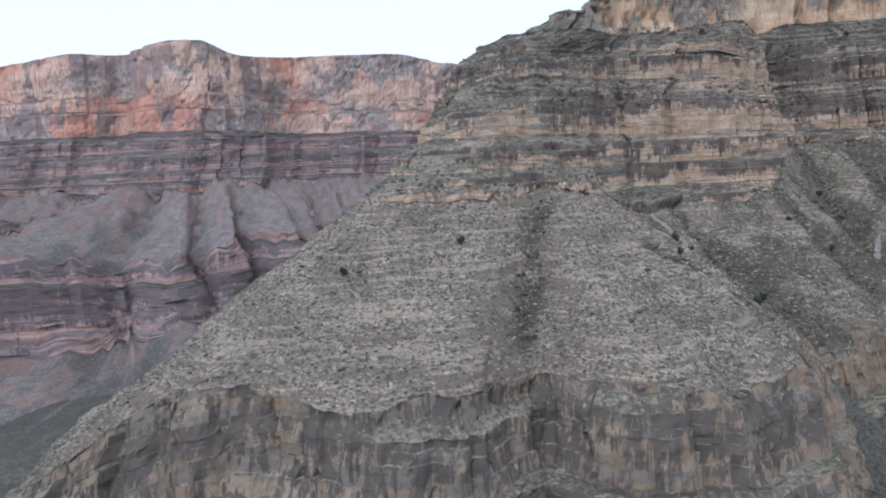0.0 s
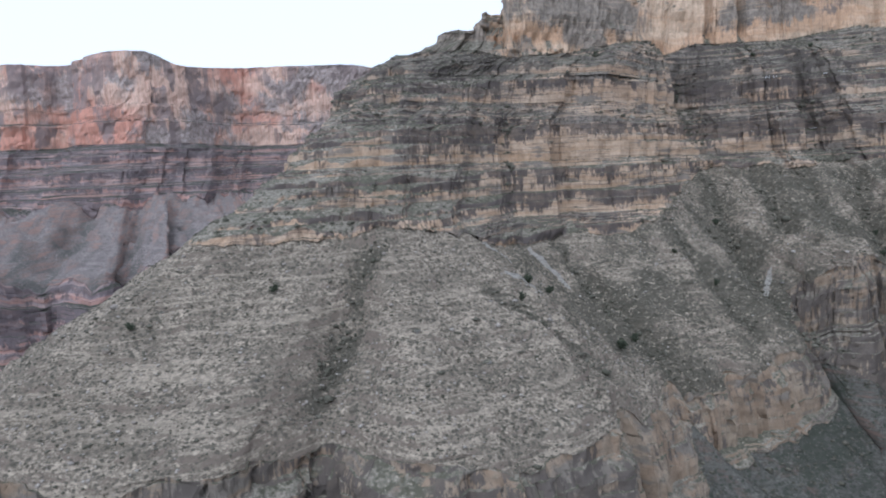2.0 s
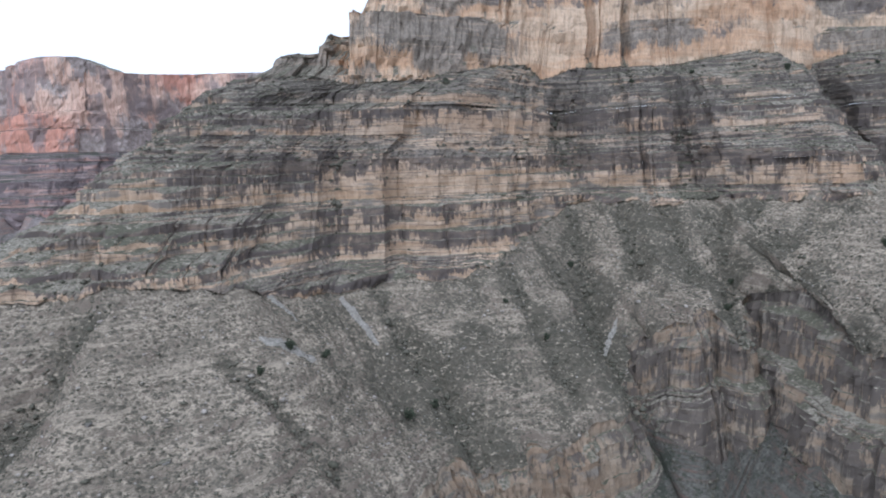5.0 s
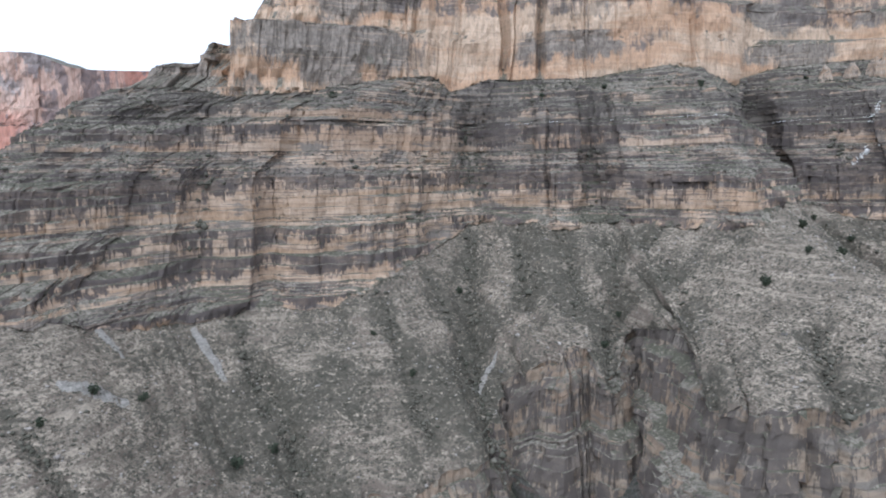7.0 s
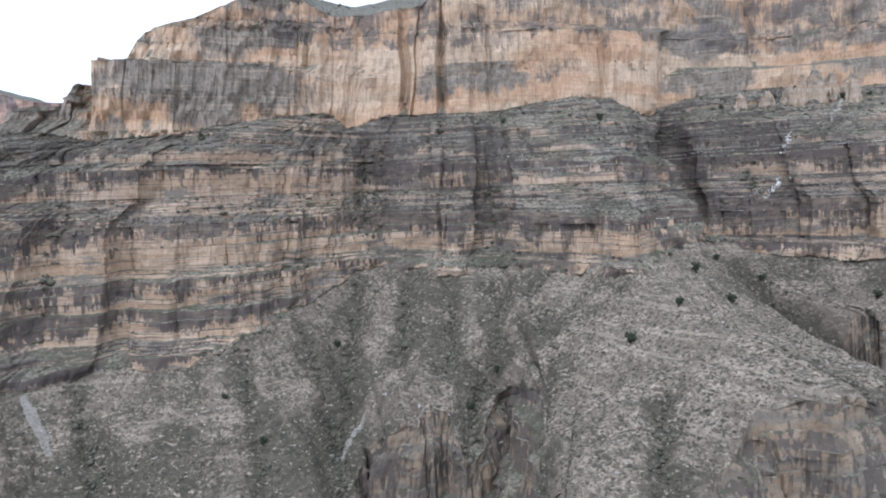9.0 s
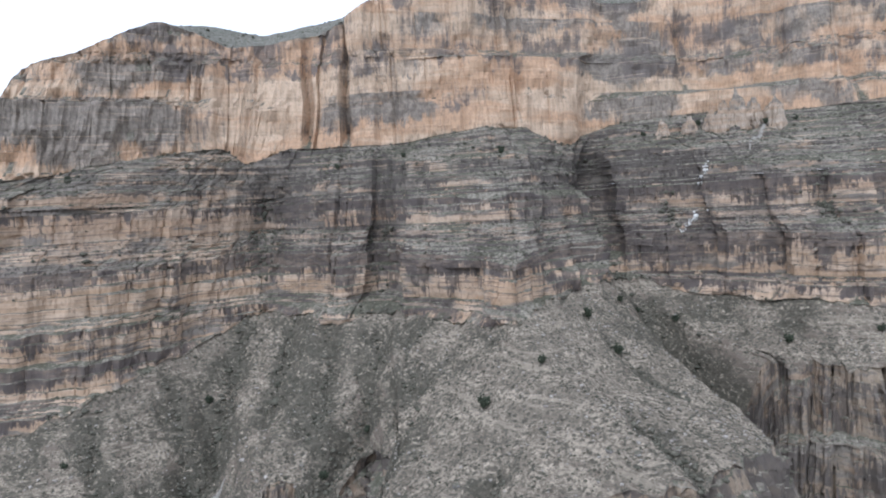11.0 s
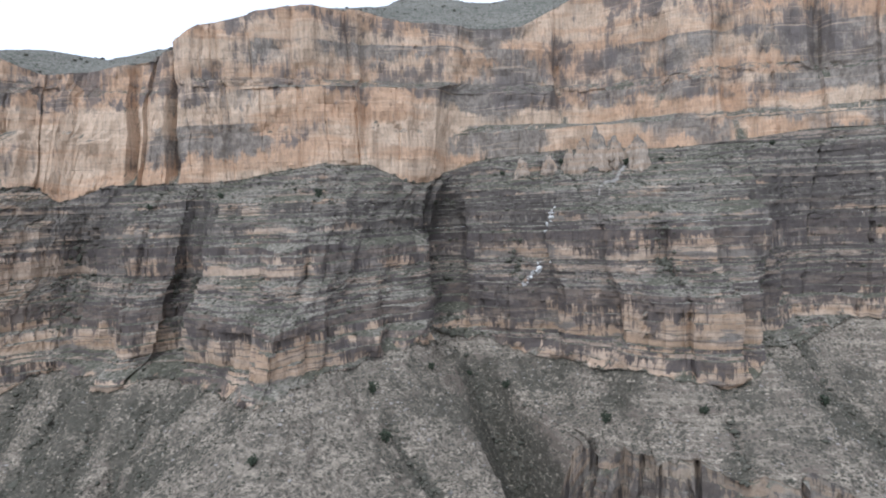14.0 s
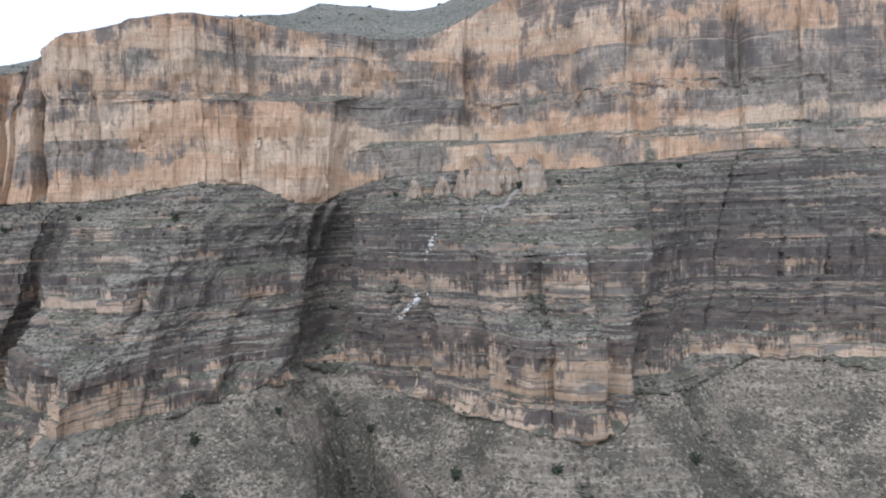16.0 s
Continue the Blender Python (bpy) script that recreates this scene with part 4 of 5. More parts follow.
def build_wall(sections, step, size, mats, names, seed, plateau, ridges=0.0, clefts=(), rough=1.0, benches=None):
    """The whole wall from its sections. size scales the relief, step the mesh."""
    keys = ("K", "G", "T", "M", "N", "U", "R")
    counts = []
    for a, b in zip(sections[:-1], sections[1:]):
        reach = max(math.dist(a[k][:2], b[k][:2]) for k in keys[:-1])
        counts.append(max(4, int(reach / step)))
    line = {k: spline([s[k] for s in sections], counts) for k in keys}
    drop = spline([s["D"] for s in sections], counts)[:, 0]
    hop = np.linalg.norm(np.diff((line["M"] + line["T"])[:, :2] / 2, axis=0), axis=1)
    hop = np.maximum(hop, np.linalg.norm(np.diff(line["K"][:, :2], axis=0), axis=1) * 0.6)
    arc = np.concatenate([[0], np.cumsum(hop)]) + 1000.0
    if ridges:
        fine = 0.4 * ridges * (0.5 - 2.0 * np.abs(perlin(arc * 0.016, 0 * arc + 9.2, 0 * arc)))
        fold = ridges * (1 - 2.2 * np.abs(perlin(arc * 0.006, 0 * arc + 4.2, 0 * arc)) + 0.5 * perlin(arc * 0.02, 0 * arc, 0 * arc))
        for k, share in (("K", 1.0), ("G", 0.8), ("T", 0.45), ("M", 0.4), ("N", 0.3), ("U", 0.15)):
            line[k][:, :2] += outward(line[k], 60 / step) * (fold * share + (fine if k in "KG" else 0))[:, None]
            line[k][:, 2] += 0.12 * fold * share + (0.2 * fine if k in "KG" else 0)
    ragged, _ = blocks(arc / size, 0 * arc, 13.0, 1e6, 9)
    fret = 0.6 * ragged + 0.8 * perlin(arc / size * 0.07, 0 * arc + 8.8, 0 * arc)
    line["K"][:, :2] += outward(line["K"], 20 / step) * (3.6 * size * fret)[:, None]
    line["K"][:, 2] -= 2.2 * size * fret
    # the brink breaks into ribs with notches between them
    notch = np.clip(1.5 * perlin(arc / size * 0.034, 0 * arc + 3.3, 0 * arc) + 0.9 * perlin(arc / size * 0.085, 0 * arc + 6.1, 0 * arc), 0, 1)[:, None]
    notch *= 0.25 + 0.75 * np.clip((line["K"][:, :1] - 120) / 50, 0, 1) if size == 1.0 else 1.0
    line["K"] = line["K"] + 0.3 * notch * (line["G"] - line["K"])
    drop = drop + 10 * notch[:, 0]
    k_line = line["K"]
    n1, n2 = outward(k_line, 24 / step), outward(smooth(smooth(k_line, 90 / step), 90 / step), 160 / step)
    foot, floor = k_line.copy(), k_line.copy()
    wave = perlin(k_line[:, 0] * 0.02, k_line[:, 1] * 0.02, 0 * k_line[:, 0])
    foot[:, :2] += n1 * (4 + 0.36 * drop + 4 * wave)[:, None] * size
    foot[:, 2] = k_line[:, 2] - drop * (1 + 0.15 * wave) * size
    floor[:, :2] = smooth(smooth(foot[:, :2], 90 / step), 90 / step) + n2 * 190 * size
    floor[:, 2] = np.minimum(foot[:, 2] - 60, -225)
    apron = smooth(smooth(foot, 34 / step), 34 / step)
    apron[:, :2] += n2 * 22 * size
    apron[:, 2] -= 16 * size
    line["B"], line["F"], line["A"] = foot, floor, apron
    q = 1.0 / step
    strips = (
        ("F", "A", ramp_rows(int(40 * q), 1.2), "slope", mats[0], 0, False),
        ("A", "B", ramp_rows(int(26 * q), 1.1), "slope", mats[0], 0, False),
        ("K", "G", cliff_and_ledges(int(62 * q), 0.12, 0.06, 8, seed + 2, 0.1, 0.5), "scree", mats[2], 2, False),
        ("G", "T", ramp_rows(int(62 * q), 1.06), "scree", mats[2], 2, False),
    )
    normal = {k: outward(line[k], 14) for k in "FABKGTMNUR"}
    kinds = {k: v[:-2] + (v[-2] * rough, v[-1] * rough) for k, v in KINDS.items()}
    coef = {k: kinds["slope" if k in "FAB" else "scree"] for k in "FABKGT"}
    grids = {}
    for lo, hi, rows, kind, mat, which, flat in strips:
        name, label, category = names[which]
        grids[lo] = build_strip(name, line[lo], line[hi], normal[lo], normal[hi], coef[lo], kinds[kind], coef[hi], arc, rows, size, mat, label, category, flat, clefts, {"B": (0, 1), "K": (1, 1), "G": (1, 0)}.get(lo, (0, 0)))
    level = smooth(smooth(k_line[:, 2], 60 / step), 60 / step)
    for lo, hi, which, mat in (("B", "K", 1, mats[1]), ("U", "R", 6, mats[5]), ("T", "M", 3, mats[7]), ("M", "N", 4, mats[3]), ("N", "U", 5, mats[4])):
        name, label, category = names[which]
        ends = {"B": (grids["A"][-1], grids["K"][0]), "T": (grids["G"][-1], None), "N": (None, grids["U"][0] if lo == "N" else None)}.get(lo, (None, None))
        stack = {"U": RIM_BEDS, "B": BRINK_BEDS}.get(lo, BEDS)
        grids[lo] = build_beds(name, line[lo], line[hi], normal[lo], normal[hi], arc, size, stack, mat, label, category, clefts if lo != "B" else (), ends, seed, benches if lo == "U" else None, level if lo == "B" else 0 * level)
    # ground behind the rim
    rim = grids["U"][-1]
    back = np.array(plateau["way"])
    rise = np.interp(smooth(line["R"][:, 0], 9), plateau["x"], plateau["rise"])
    level = smooth(smooth(rim[:, 2], 40 / step), 40 / step)
    even = smooth(smooth(rim, 40 / step), 40 / step)
    rows = []
    for d in np.concatenate([[0.0], np.linspace(3, 60, 16), np.linspace(70, 300, 24), np.linspace(340, 2600, 10)]):
        row = rim.copy()
        keep = math.exp(-d / 6.0)
        row[:, :2] = rim[:, :2] * keep + even[:, :2] * (1 - keep) + back * d
        row[:, 2] = rim[:, 2] * keep + level * (1 - keep) + rise * (1 - np.exp(-d / 110.0)) + d * 0.012
        fade = min(1.0, d / 40.0)
        row[:, 2] += fade * (5 * perlin(row[:, 0] * 0.012, row[:, 1] * 0.012, 0 * rise) + 0.8 * perlin(row[:, 0] * 0.1, row[:, 1] * 0.1, 0 * rise))
        rows.append(row)
    mesh_grid(names[7][0], np.array(rows), mats[6], names[7][1], names[7][2], False)
    grids["P"] = np.array(rows)
    return grids


near_names = (
    ("lower_slope", "dark grey debris slope below the lower cliff band", "slope"),
    ("lower_cliff", "brown jointed limestone cliff band under the scree", "cliff"),
    ("talus_slope", "grey scree slope dotted with dark desert shrubs", "scree slope"),
    ("middle_cliff", "tan and dark-stained limestone cliff with vertical joints", "cliff"),
    ("banded_cliff", "thinly banded tan limestone ledges with dark varnish", "cliff"),
    ("bench_slope", "ledgy grey bench of thin beds under the upper cliff", "slope"),
    ("upper_cliff", "sheer orange limestone cliff with grey streaks", "cliff"),
    ("plateau", "gently rising scrub-covered plateau behind the rim", "plateau"),
)
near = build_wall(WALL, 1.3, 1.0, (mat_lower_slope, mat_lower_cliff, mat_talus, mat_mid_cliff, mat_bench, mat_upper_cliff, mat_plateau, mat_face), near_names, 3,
                  dict(way=(0.1, 1.0), x=(90, 130, 200, 235, 270, 305, 330, 395, 440, 500, 560, 700), rise=(0, 4, 20, 44, 62, 60, 18, 20, 70, 80, 84, 80)), clefts=CLEFTS, benches=BENCHES)
far_names = (
    ("far_lower_slope", "dim purple-grey slope at the bottom of the side canyon", "slope"),
    ("far_lower_cliff", "dull red cliff band low in the side canyon", "cliff"),
    ("far_talus_slope", "grey-purple scree slope of the distant canyon wall", "scree slope"),
    ("far_middle_cliff", "distant banded brown and grey cliff", "cliff"),
    ("far_banded_cliff", "distant thin-bedded reddish ledges", "cliff"),
    ("far_bench_slope", "narrow distant bench under the red cliff", "slope"),
    ("far_upper_cliff", "distant sheer red and cream limestone cliff", "cliff"),
    ("far_plateau", "distant flat canyon rim with thin scrub", "plateau"),
)
far = build_wall(FAR, 5.2, 2.2, (mat_far_scree, mat_far_beds, mat_far_scree, mat_far_beds, mat_far_beds, mat_far_red, mat_plateau, mat_far_beds), far_names, 31,
                 dict(way=(-0.1, 1.0), x=(-700, 400), rise=(6, 6)), ridges=105.0, rough=4.2)


# ---- growth and loose stone on the slopes ----
def plain_material(name, one, two, scale):
    k = Nodes(name)
    isl = k.geo.outputs["Random Per Island"]
    c = k.mix(isl, one, two)
    c = k.mix(k.ramp(k.noise((scale, scale, scale), 3), 0.35, 0.65, 0, 0.5), c, tuple(v * 0.5 for v in one))
    return k.done(c)


mat_shrub = plain_material("dry_dark_shrub", (0.09, 0.088, 0.066), (0.165, 0.152, 0.12), 2.0)
mat_stone = plain_material("pale_loose_stone", (0.42, 0.385, 0.34), (0.24, 0.21, 0.18), 0.8)


def ball(rings, sides):
    """A coarse ball, points and faces."""
    pts, faces = [(0, 0, -1)], []
    for i in range(1, rings):
        a = math.pi * i / rings
        pts += [(math.sin(a) * math.cos(2 * math.pi * j / sides), math.sin(a) * math.sin(2 * math.pi * j / sides), -math.cos(a)) for j in range(sides)]
    pts.append((0, 0, 1))
    for j in range(sides):
        faces.append((0, 1 + (j + 1) % sides, 1 + j, 1 + j))
        for i in range(rings - 2):
            p = 1 + i * sides
            faces.append((p + j, p + (j + 1) % sides, p + sides + (j + 1) % sides, p + sides + j))
        p = 1 + (rings - 2) * sides
        faces.append((p + j, p + (j + 1) % sides, len(pts) - 1, len(pts) - 1))
    return np.array(pts, float), faces


def cells(grid, count, rng, density, least_up, grow=None):
    """Random places on a grid surface, by area and density, where it is not too steep."""
    a, b, c = grid[:-1, :-1], grid[:-1, 1:], grid[1:, :-1]
    cross = np.cross(b - a, c - a)
    area = np.linalg.norm(cross, axis=2)
    up = np.abs(cross[..., 2]) / (area + 1e-9)
    w = area * (up > least_up) * density(a) * (1.0 if grow is None else 0.35 + 1.5 * grow[:-1, :-1])
    w = np.clip(w, 0, np.percentile(w[w > 0], 99)) if (w > 0).any() else w
    pick = rng.choice(w.size, size=count, p=(w / w.sum()).reshape(-1))
    i, j = np.unravel_index(pick, w.shape)
    u, v = rng.rand(count, 1), rng.rand(count, 1)
    return a[i, j] * (1 - u - v) + b[i, j] * u + c[i, j] * v


def scatter(name, places, sizes, shape, squash, sink, rough, material, label, category, rng):
    """Many small lumps as one mesh of kind stuff."""
    pts, faces = shape
    n, m = len(places), len(pts)
    turn = rng.uniform(0, 2 * math.pi, n)
    p = pts[None] * (1 + rough * rng.uniform(-1, 1, (n, m, 1)))
    p = p + rough * 0.35 * rng.normal(size=(n, m, 3))
    c, s = np.cos(turn)[:, None], np.sin(turn)[:, None]
    wide = rng.uniform(0.75, 1.3, (n, 1))
    x, y = p[..., 0] * wide, p[..., 1]
    out = np.stack([x * c - y * s, x * s + y * c, p[..., 2] * squash], -1) * sizes[:, None, None]
    out[..., 2] += sizes[:, None] * sink
    out += places[:, None]
    tri = []
    for f in faces:
        if f[2] == f[3]:
            tri.append(f[:3])
        else:
            tri += [(f[0], f[1], f[2]), (f[0], f[2], f[3])]
    tri = np.array(tri)
    index = (tri[None] + (np.arange(n) * m)[:, None, None]).reshape(-1, 3)
    me = bpy.data.meshes.new(name)
    me.vertices.add(n * m)
    me.vertices.foreach_set("co", out.reshape(-1).astype(np.float32))
    me.loops.add(index.size)
    me.loops.foreach_set("vertex_index", index.reshape(-1).astype(np.int32))
    me.polygons.add(len(index))
    me.polygons.foreach_set("loop_start", np.arange(0, index.size, 3, dtype=np.int32))
    me.update(calc_edges=True)
    me.materials.append(material)
    return tagged(new(name, me), label, category, kind="stuff")


def patchy(freq, low, high, seed):
    return lambda p: np.clip((fbm(p[..., 0] * freq, p[..., 1] * freq, p[..., 2] * freq + seed, 3) - low) / (high - low), 0.06, 1.0)


rng = np.random.RandomState(12)
upper_scree, lower_scree = near["G"], near["K"]
SHRUB, STONE = ball(2, 5), ball(3, 4)
for grid, count, low_up, grow in ((upper_scree, 28000, 0.4, GROWTH["talus_slope"][1]), (lower_scree, 34000, 0.4, GROWTH["talus_slope"][0])):
    spots = cells(grid, count, rng, patchy(0.03, -1.1, 0.3, 3.0), low_up, grow)
    scatter("shrubs", spots, rng.lognormal(-1.05, 0.35, count), SHRUB, 0.6, 0.3, 0.35, mat_shrub, "small dark olive desert shrubs dotted over the scree", "shrubs", rng)
for grid, count, low_up in ((near["N"], 9000, 0.45), (near["M"], 6000, 0.45), (near["T"], 2500, 0.5), (near["P"][:40], 6500, 0.3)):
    spots = cells(grid, count, rng, patchy(0.03, -0.5, 0.3, 9.0), low_up)
    scatter("shrubs", spots, rng.lognormal(-0.8, 0.45, count), SHRUB, 0.75, 0.35, 0.3, mat_shrub, "dark green shrubs growing along rock ledges", "shrubs", rng)
for grid, count in ((near["A"], 4000), (near["F"], 3500)):
    spots = cells(grid, count, rng, patchy(0.03, -0.7, 0.3, 5.0), 0.3)
    scatter("shrubs", spots, rng.lognormal(-0.5, 0.4, count), SHRUB, 0.7, 0.3, 0.35, mat_shrub, "dark green brush on the lower debris slopes", "shrubs", rng)
for grid, count in ((upper_scree, 2500), (lower_scree, 3500)):
    spots = cells(grid, count, rng, patchy(0.02, -0.4, 0.5, 21.0), 0.5)
    scatter("loose_stones", spots, rng.lognormal(-0.9, 0.4, count), STONE, 0.6, 0.2, 0.3, mat_stone, "pale angular stones scattered over the scree", "stones", rng)


# ---- single things: junipers, outcrops, boulders, bare chutes ----
def part(name, bm, material, parent, label=""):
    me = bpy.data.meshes.new(name)
    bm.to_mesh(me)
    bm.free()
    me.materials.append(material)
    ob = new(name, me)
    ob.parent = parent
    return tagged(ob, label)


SCREE_POINTS = np.vstack([near[k].reshape(-1, 3)[::2] for k in ("K", "G")])
BENCH_POINTS = np.vstack([near[k].reshape(-1, 3) for k in ("N", "M", "T")])


def drape(x, y, points=SCREE_POINTS):
    """Height of the surface at a place of the plan."""
    d = (points[:, 0] - x) ** 2 + (points[:, 1] - y) ** 2
    near_by = np.argpartition(d, 4)[:4]
    w = 1.0 / (d[near_by] + 0.05)
    return float((points[near_by, 2] * w).sum() / w.sum())


mat_bark = plain_material("grey_juniper_bark", (0.12, 0.10, 0.085), (0.16, 0.135, 0.11), 4.0)
mat_juniper = plain_material("dark_juniper_leaves", (0.042, 0.052, 0.034), (0.078, 0.086, 0.058), 3.0)


def limb(bm, a, b, ra, rb, sides=6):
    """A tapered branch from a to b."""
    a, b = Vector(a), Vector(b)
    turn = (b - a).to_track_quat("Z", "Y").to_matrix()
    rings = []
    for p, r in ((a, ra), ((a + b) / 2 + turn @ Vector((ra * 0.4, 0, 0)), (ra + rb) / 2), (b, rb)):
        rings.append([bm.verts.new(p + turn @ Vector((r * math.cos(2 * math.pi * i / sides), r * math.sin(2 * math.pi * i / sides), 0))) for i in range(sides)])
    for lo, hi in zip(rings[:-1], rings[1:]):
        for i in range(sides):
            bm.faces.new((lo[i], lo[(i + 1) % sides], hi[(i + 1) % sides], hi[i]))
    bm.faces.new(rings[-1])


def juniper(height, spread, seed):
    """A low juniper: forked trunk and an uneven crown of small leaf clumps with gaps."""
    r = random.Random(seed)
    tree = new("juniper_tree")
    bm = bmesh.new()
    limb(bm, (0, 0, -0.4), (0.1, 0.05, height * 0.38), 0.17, 0.12)
    tips = []
    for i in range(6):
        a = 2 * math.pi * (i + r.random() * 0.6) / 6
        tip = (math.cos(a) * spread * 0.55, math.sin(a) * spread * 0.55, height * r.uniform(0.5, 0.8))
        limb(bm, (0.1, 0.05, height * r.uniform(0.2, 0.36)), tip, 0.09, 0.03)
        tips.append(tip)
    part("trunk", bm, mat_bark, tree, "short forked grey trunk")
    bm = bmesh.new()
    for i in range(150):
        base = Vector(r.choice(tips)) * r.uniform(0.35, 1.25)
        p = base + Vector((r.gauss(0, spread * 0.2), r.gauss(0, spread * 0.2), r.gauss(0.15 * height, height * 0.14)))
        p.z = max(p.z, height * 0.14)
        s = r.uniform(0.16, 0.38) * spread / 1.6
        m = Matrix.Translation(p) @ Euler((r.random() * 6, r.random() * 6, r.random() * 6)).to_matrix().to_4x4() @ Matrix.Diagonal((s, s * 0.8, s * 0.5, 1))
        bmesh.ops.create_icosphere(bm, subdivisions=1, radius=1.0, matrix=m) if i % 5 == 0 else bmesh.ops.create_cone(bm, cap_ends=True, segments=5, radius1=s * 0.9, radius2=s * 0.2, depth=s * 1.4, matrix=Matrix.Translation(p) @ Euler((r.random() * 6, r.random() * 6, 0)).to_matrix().to_4x4())
    part("crown", bm, mat_juniper, tree, "dark green ragged crown")
    return tagged(tree, "dark green juniper standing alone on grey scree", "tree", "junipers on the scree")


JUNIPERS = ((109, 312), (121, 325), (166, 342), (155, 326), (6, 270), (434, 422), (401, 360), (477, 484), (458, 452),
            (440, 397), (566, 412), (224, 380), (250, 440), (315, 376), (103, 288), (494, 472), (205, 392), (330, 405), (378, 352), (-40, 250), (620, 420), (530, 425))
LEDGE_JUNIPERS = ((310, 515), (570, 518), (548, 528), (591, 522), (405, 490), (540, 545), (505, 548), (180, 462), (350, 510), (655, 524))
kinds_of_tree = [juniper(2.9, 1.9, 1), juniper(2.3, 1.7, 2), juniper(3.4, 2.0, 3)]
r = random.Random(4)
for n, (x, y) in enumerate(JUNIPERS + LEDGE_JUNIPERS):
    z = drape(x, y, SCREE_POINTS if n < len(JUNIPERS) else BENCH_POINTS)
    m = pose(x, y, z, 0, 0, r.uniform(0, 360)) @ Matrix.Scale(r.uniform(0.7, 1.15) if n > 3 else 1.2, 4)
    if n < 3:
        kinds_of_tree[n].matrix_basis = m
    else:
        copy_thing(kinds_of_tree[n % 3], m)


def rock(name, size, seed, material, label, category, group, jag=0.28, taper=0.0, fine=3):
    """A weathered block with broken faces, standing on its base."""
    r = np.random.RandomState(seed)
    bm = bmesh.new()
    bmesh.ops.create_icosphere(bm, subdivisions=fine, radius=1.0)
    for v in bm.verts:
        p = np.array(v.co)
        d = 0.0
        for k in range(3):
            f = 1.3 * 2**k
            d += jag / (k + 1) * noise.noise(Vector(p * f + seed * 7.1))
        cell = 1.0 + d + 0.18 * (round(2.2 * noise.noise(Vector((p[0] * 1.7 + seed, p[1] * 1.7, p[2] * 0.5)))) / 2.2)
        q = p * cell
        q = np.sign(q) * np.abs(q) ** 0.8
        if taper:
            # fluted sides that draw in towards a broken top
            flute = 1 + 0.22 * noise.noise(Vector((p[0] * 3.4 + seed, p[1] * 3.4, p[2] * 0.35))) + 0.12 * noise.noise(Vector((p[0] * 8, p[1] * 8 + seed, p[2] * 1.2)))
            q[:2] *= flute * (1 - taper * (q[2] + 0.2))
            q[2] += 0.22 * noise.noise(Vector((p[0] * 2.6, p[1] * 2.6 + seed, 0.0)))
        v.co = Vector((q[0] * size[0], q[1] * size[1], (q[2] + 0.55) * size[2]))
    me = bpy.data.meshes.new(name)
    bm.to_mesh(me)
    bm.free()
    me.materials.append(material)
    return tagged(new(name, me), label, category, group)


mat_outcrop = cliff_material("pale_outcrop_rock", (0.46, 0.38, 0.30), (0.42, 0.31, 0.22), (0.15, 0.132, 0.115), (0.33, 0.292, 0.245), LEDGE_SCREE, stain=0.46, greys=0.5, lines=0.2, loose=True)
# pinnacles and crags on the bench under the rim: place, half-width, half-depth, half-height
for n, (x, y, a, b, c) in enumerate(((541, 529, 4, 5, 10), (548, 527, 5, 5, 12), (556, 525, 6, 6, 14), (565, 523, 6, 6, 11), (531, 537, 5, 4, 8), (577, 521, 7, 6, 12), (516, 543, 5, 4, 7))):
    ob = rock("rock_pinnacle", (a, b, c), n + 3, mat_outcrop, "pale upright limestone crag on the bench below the rim", "rock", "crags on the bench", 0.5, 0.42, 4)
    ob.matrix_basis = pose(x, y, drape(x, y, BENCH_POINTS) - 2.0, 0, 0, 40 * n)
for n, (x, y, a, b, c) in enumerate(((107, 476, 5, 6, 2.6), (117, 487, 6, 5, 2.4))):
    ob = rock("ridge_boulder", (a, b, c), n + 21, mat_outcrop, "grey block of rock standing on the skyline ridge", "rock", "blocks on the ridge")
    top = near["U"].reshape(-1, 3)
    ob.matrix_basis = pose(x, y, drape(x, y, top) - 2.2, 0, 0, 25 * n)
# brush that follows the gullies down
gully_rng = np.random.RandomState(91)
spots, sizes = [], []
for way, wide, depth in GULLIES:
    for (ax, ay), (bx, by) in zip(way[:-1], way[1:]):
        for i in range(int(math.dist((ax, ay), (bx, by)) * (2.6 if wide >= 7 else 1.3))):
            f, g, h = gully_rng.rand(), gully_rng.normal(0, 0.42 * wide), gully_rng.normal(0, 0.42 * wide)
            x, y = ax + f * (bx - ax) + g, ay + f * (by - ay) + h
            spots.append((x, y, drape(x, y)))
            sizes.append(gully_rng.lognormal(-0.2, 0.35))
scatter("gully_brush", np.array(spots), np.array(sizes), SHRUB, 0.75, 0.3, 0.35, mat_shrub, "thick dark brush growing down the gully beds", "shrubs", gully_rng)
# brush rooted in the clefts of the cliffs
faces = np.vstack([near[k].reshape(-1, 3) for k in ("T", "M", "N")])
spots, sizes = [], []
for cx, half, depth, z0, z1 in ((470, 9, 0, 12, 92), (335, 9, 0, 4, 50), (264, 12, 0, 22, 72), (567, 6, 0, 40, 68), (612, 7, 0, 4, 50), (505, 5, 0, 40, 66), (116, 5, 0, -15, 40)):
    fit = faces[(np.abs(faces[:, 0] - cx) < half * 0.8) & (faces[:, 2] > EYE + z0) & (faces[:, 2] < EYE + z1)]
    pick = gully_rng.choice(len(fit), size=min(len(fit), 9 * half), replace=False)
    spots.append(fit[pick])
    sizes.append(gully_rng.lognormal(0.05, 0.35, len(pick)))
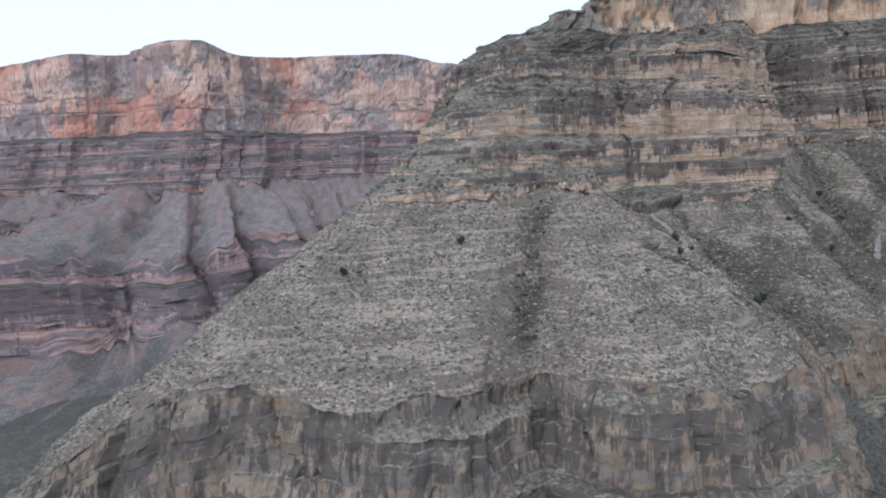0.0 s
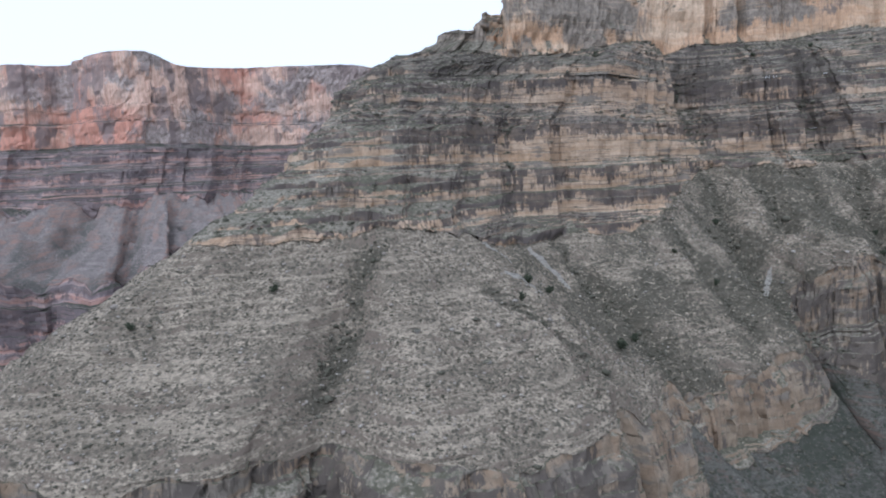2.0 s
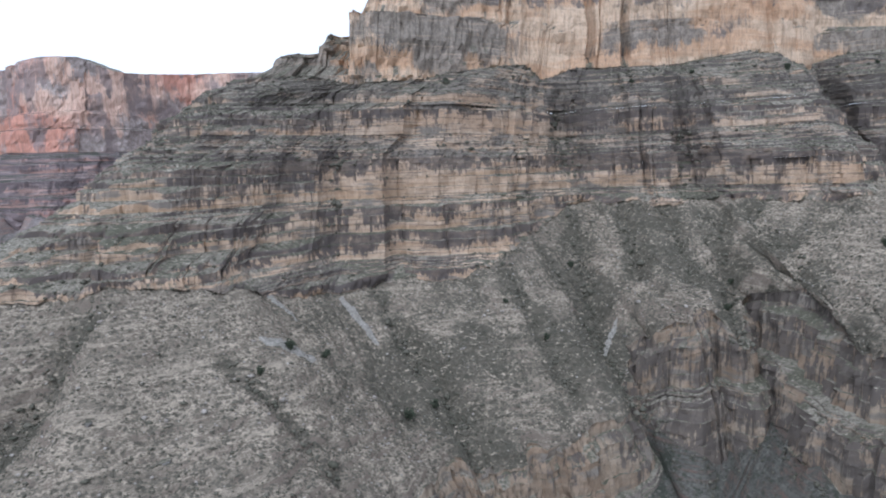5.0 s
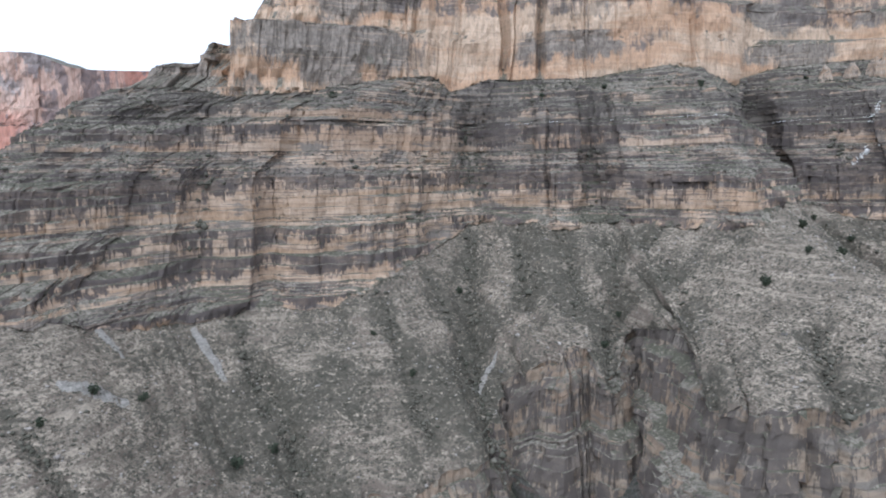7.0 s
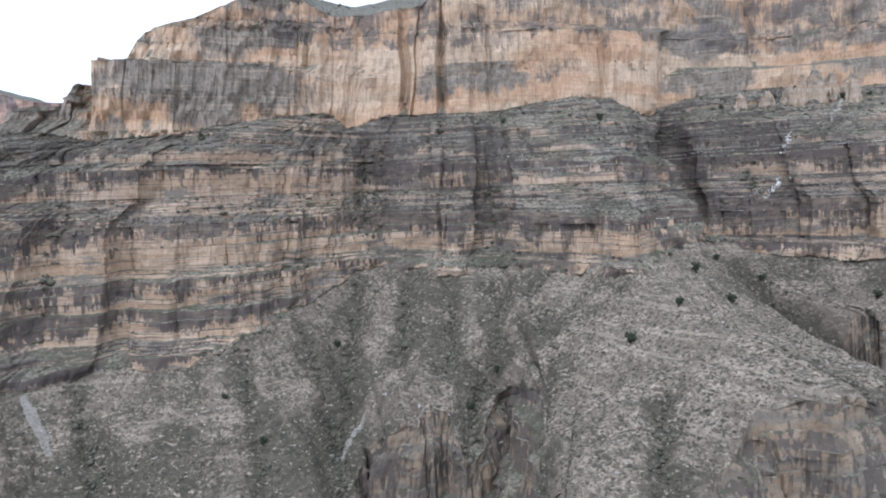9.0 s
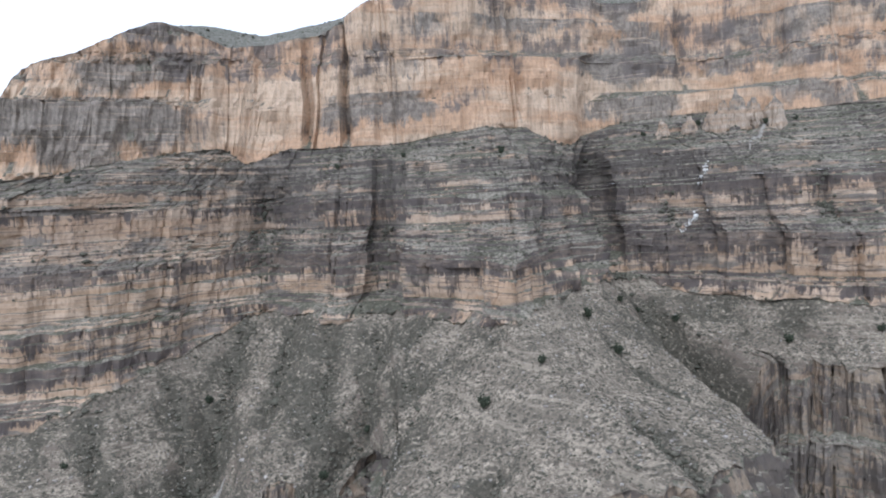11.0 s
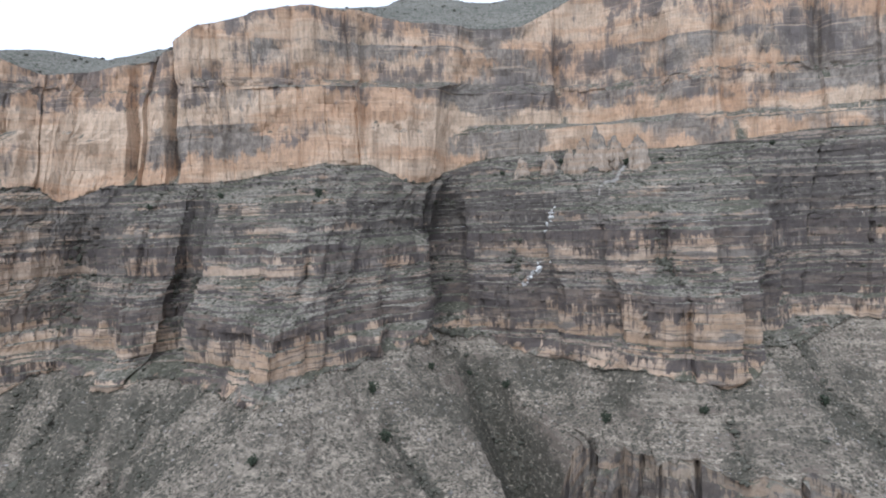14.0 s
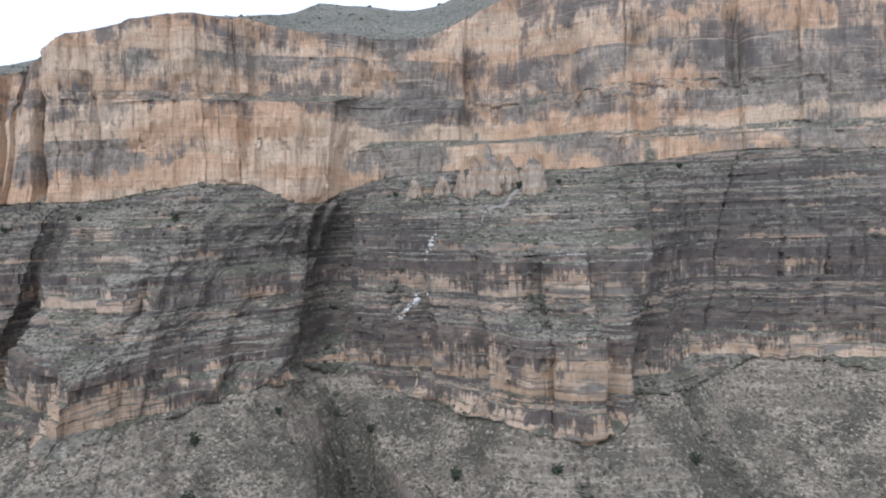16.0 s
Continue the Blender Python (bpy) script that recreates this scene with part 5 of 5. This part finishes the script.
scatter("cleft_brush", np.vstack(spots), np.concatenate(sizes), SHRUB, 0.85, 0.2, 0.35, mat_shrub, "dark brush rooted in the clefts of the cliff", "shrubs", gully_rng)
# boulders that have rolled onto the scree
mat_boulder = cliff_material("grey_boulder_rock", (0.36, 0.32, 0.27), (0.30, 0.24, 0.19), (0.12, 0.11, 0.10), (0.26, 0.245, 0.225), LEDGE_SCREE, stain=0.45, greys=0.52, lines=0.2, loose=True)
first = [rock("boulder", s, 40 + n, mat_boulder, "grey angular boulder lying on the scree", "boulder", "boulders on the scree") for n, s in enumerate(((1.3, 1.0, 0.9), (0.9, 1.1, 0.8), (1.6, 1.2, 1.1)))]
spots = cells(np.vstack([lower_scree]), 60, np.random.RandomState(77), patchy(0.03, -0.7, 0.3, 30.0), 0.6)
for n, p in enumerate(spots):
    m = pose(*p, r.uniform(-15, 15), r.uniform(-15, 15), r.uniform(0, 360)) @ Matrix.Translation((0, 0, -0.3))
    if n < 3:
        first[n].matrix_basis = m
    else:
        copy_thing(first[n % 3], m)

mat_chute = scree_material("bare_pale_gravel", (0.37, 0.345, 0.305), (0.25, 0.232, 0.205), (0.2, 0.19, 0.16), (0.3, 0.27, 0.23))


def chute(a, b, wide, label, points=SCREE_POINTS):
    """A strip of bare gravel down the slope from a to b, thin at its edges."""
    rows, cols = 26, 9
    a, b = np.array(a, float), np.array(b, float)
    way = (b - a) / np.linalg.norm(b - a)
    side = np.array([-way[1], way[0]])
    grid = np.empty((rows, cols, 3))
    for i in range(rows):
        f = i / (rows - 1)
        w = wide * (0.35 + 0.65 * math.sin(math.pi * min(1, 0.15 + 0.8 * f))) * (1 + 0.3 * noise.noise(Vector((f * 6, a[0], 0))))
        for j in range(cols):
            g = 2 * j / (cols - 1) - 1
            p = a + (b - a) * f + side * (g * w + 0.8 * noise.noise(Vector((f * 4, b[0], 3))))
            grid[i, j] = (*p, drape(*p, points) + 0.45 - 0.8 * g**4 - (0.6 if i in (0, rows - 1) else 0))
    mesh_grid("gravel_chute", grid, mat_chute, label, "gravel chute", False)


chute((267, 404), (252, 384), 2.2, "pale narrow chute of bare gravel in a gully")
chute((120, 384), (140, 367), 2.6, "pale narrow chute of bare gravel down the scree")
chute((91, 352), (106, 343), 2.4, "pale strip of bare gravel below the cliff foot")
chute((99, 306), (117, 322), 4.0, "pale bare patch of gravel beside junipers")
chute((571, 519), (548, 494), 1.3, "thin white streak of fallen rock down the bench", BENCH_POINTS)
# white rubble streaks down the banded cliff behind the third spur
for n, (p, q) in enumerate((((527, 500, 334), (521, 500, 324)), ((517, 491, 309), (507, 495, 297)))):
    f = np.random.RandomState(60 + n).rand(60, 1)
    line_up = np.array(p) * (1 - f) + np.array(q) * f
    wall_pts = np.vstack([near[k].reshape(-1, 3) for k in ("M", "N")])
    spots = np.array([wall_pts[np.argmin(((wall_pts - c) ** 2).sum(1))] for c in line_up + np.random.RandomState(3).normal(0, 0.5, (60, 3))]) + np.random.RandomState(4).normal(0, 0.5, (60, 3))
    scatter("white_rubble", spots, rng.lognormal(-0.75, 0.4, 60), STONE, 0.9, 0.2, 0.3, plain_material("white_rubble", (0.72, 0.70, 0.66), (0.6, 0.58, 0.54), 0.5), "white broken rock spilling down the banded ledges", "rubble", rng)

# canyon floor out to the horizon
g = np.linspace(-4500, 4500, 120)
gx, gy = np.meshgrid(g, g)
gz = 4 * perlin(gx * 0.004, gy * 0.004, 0 * gx) + 5
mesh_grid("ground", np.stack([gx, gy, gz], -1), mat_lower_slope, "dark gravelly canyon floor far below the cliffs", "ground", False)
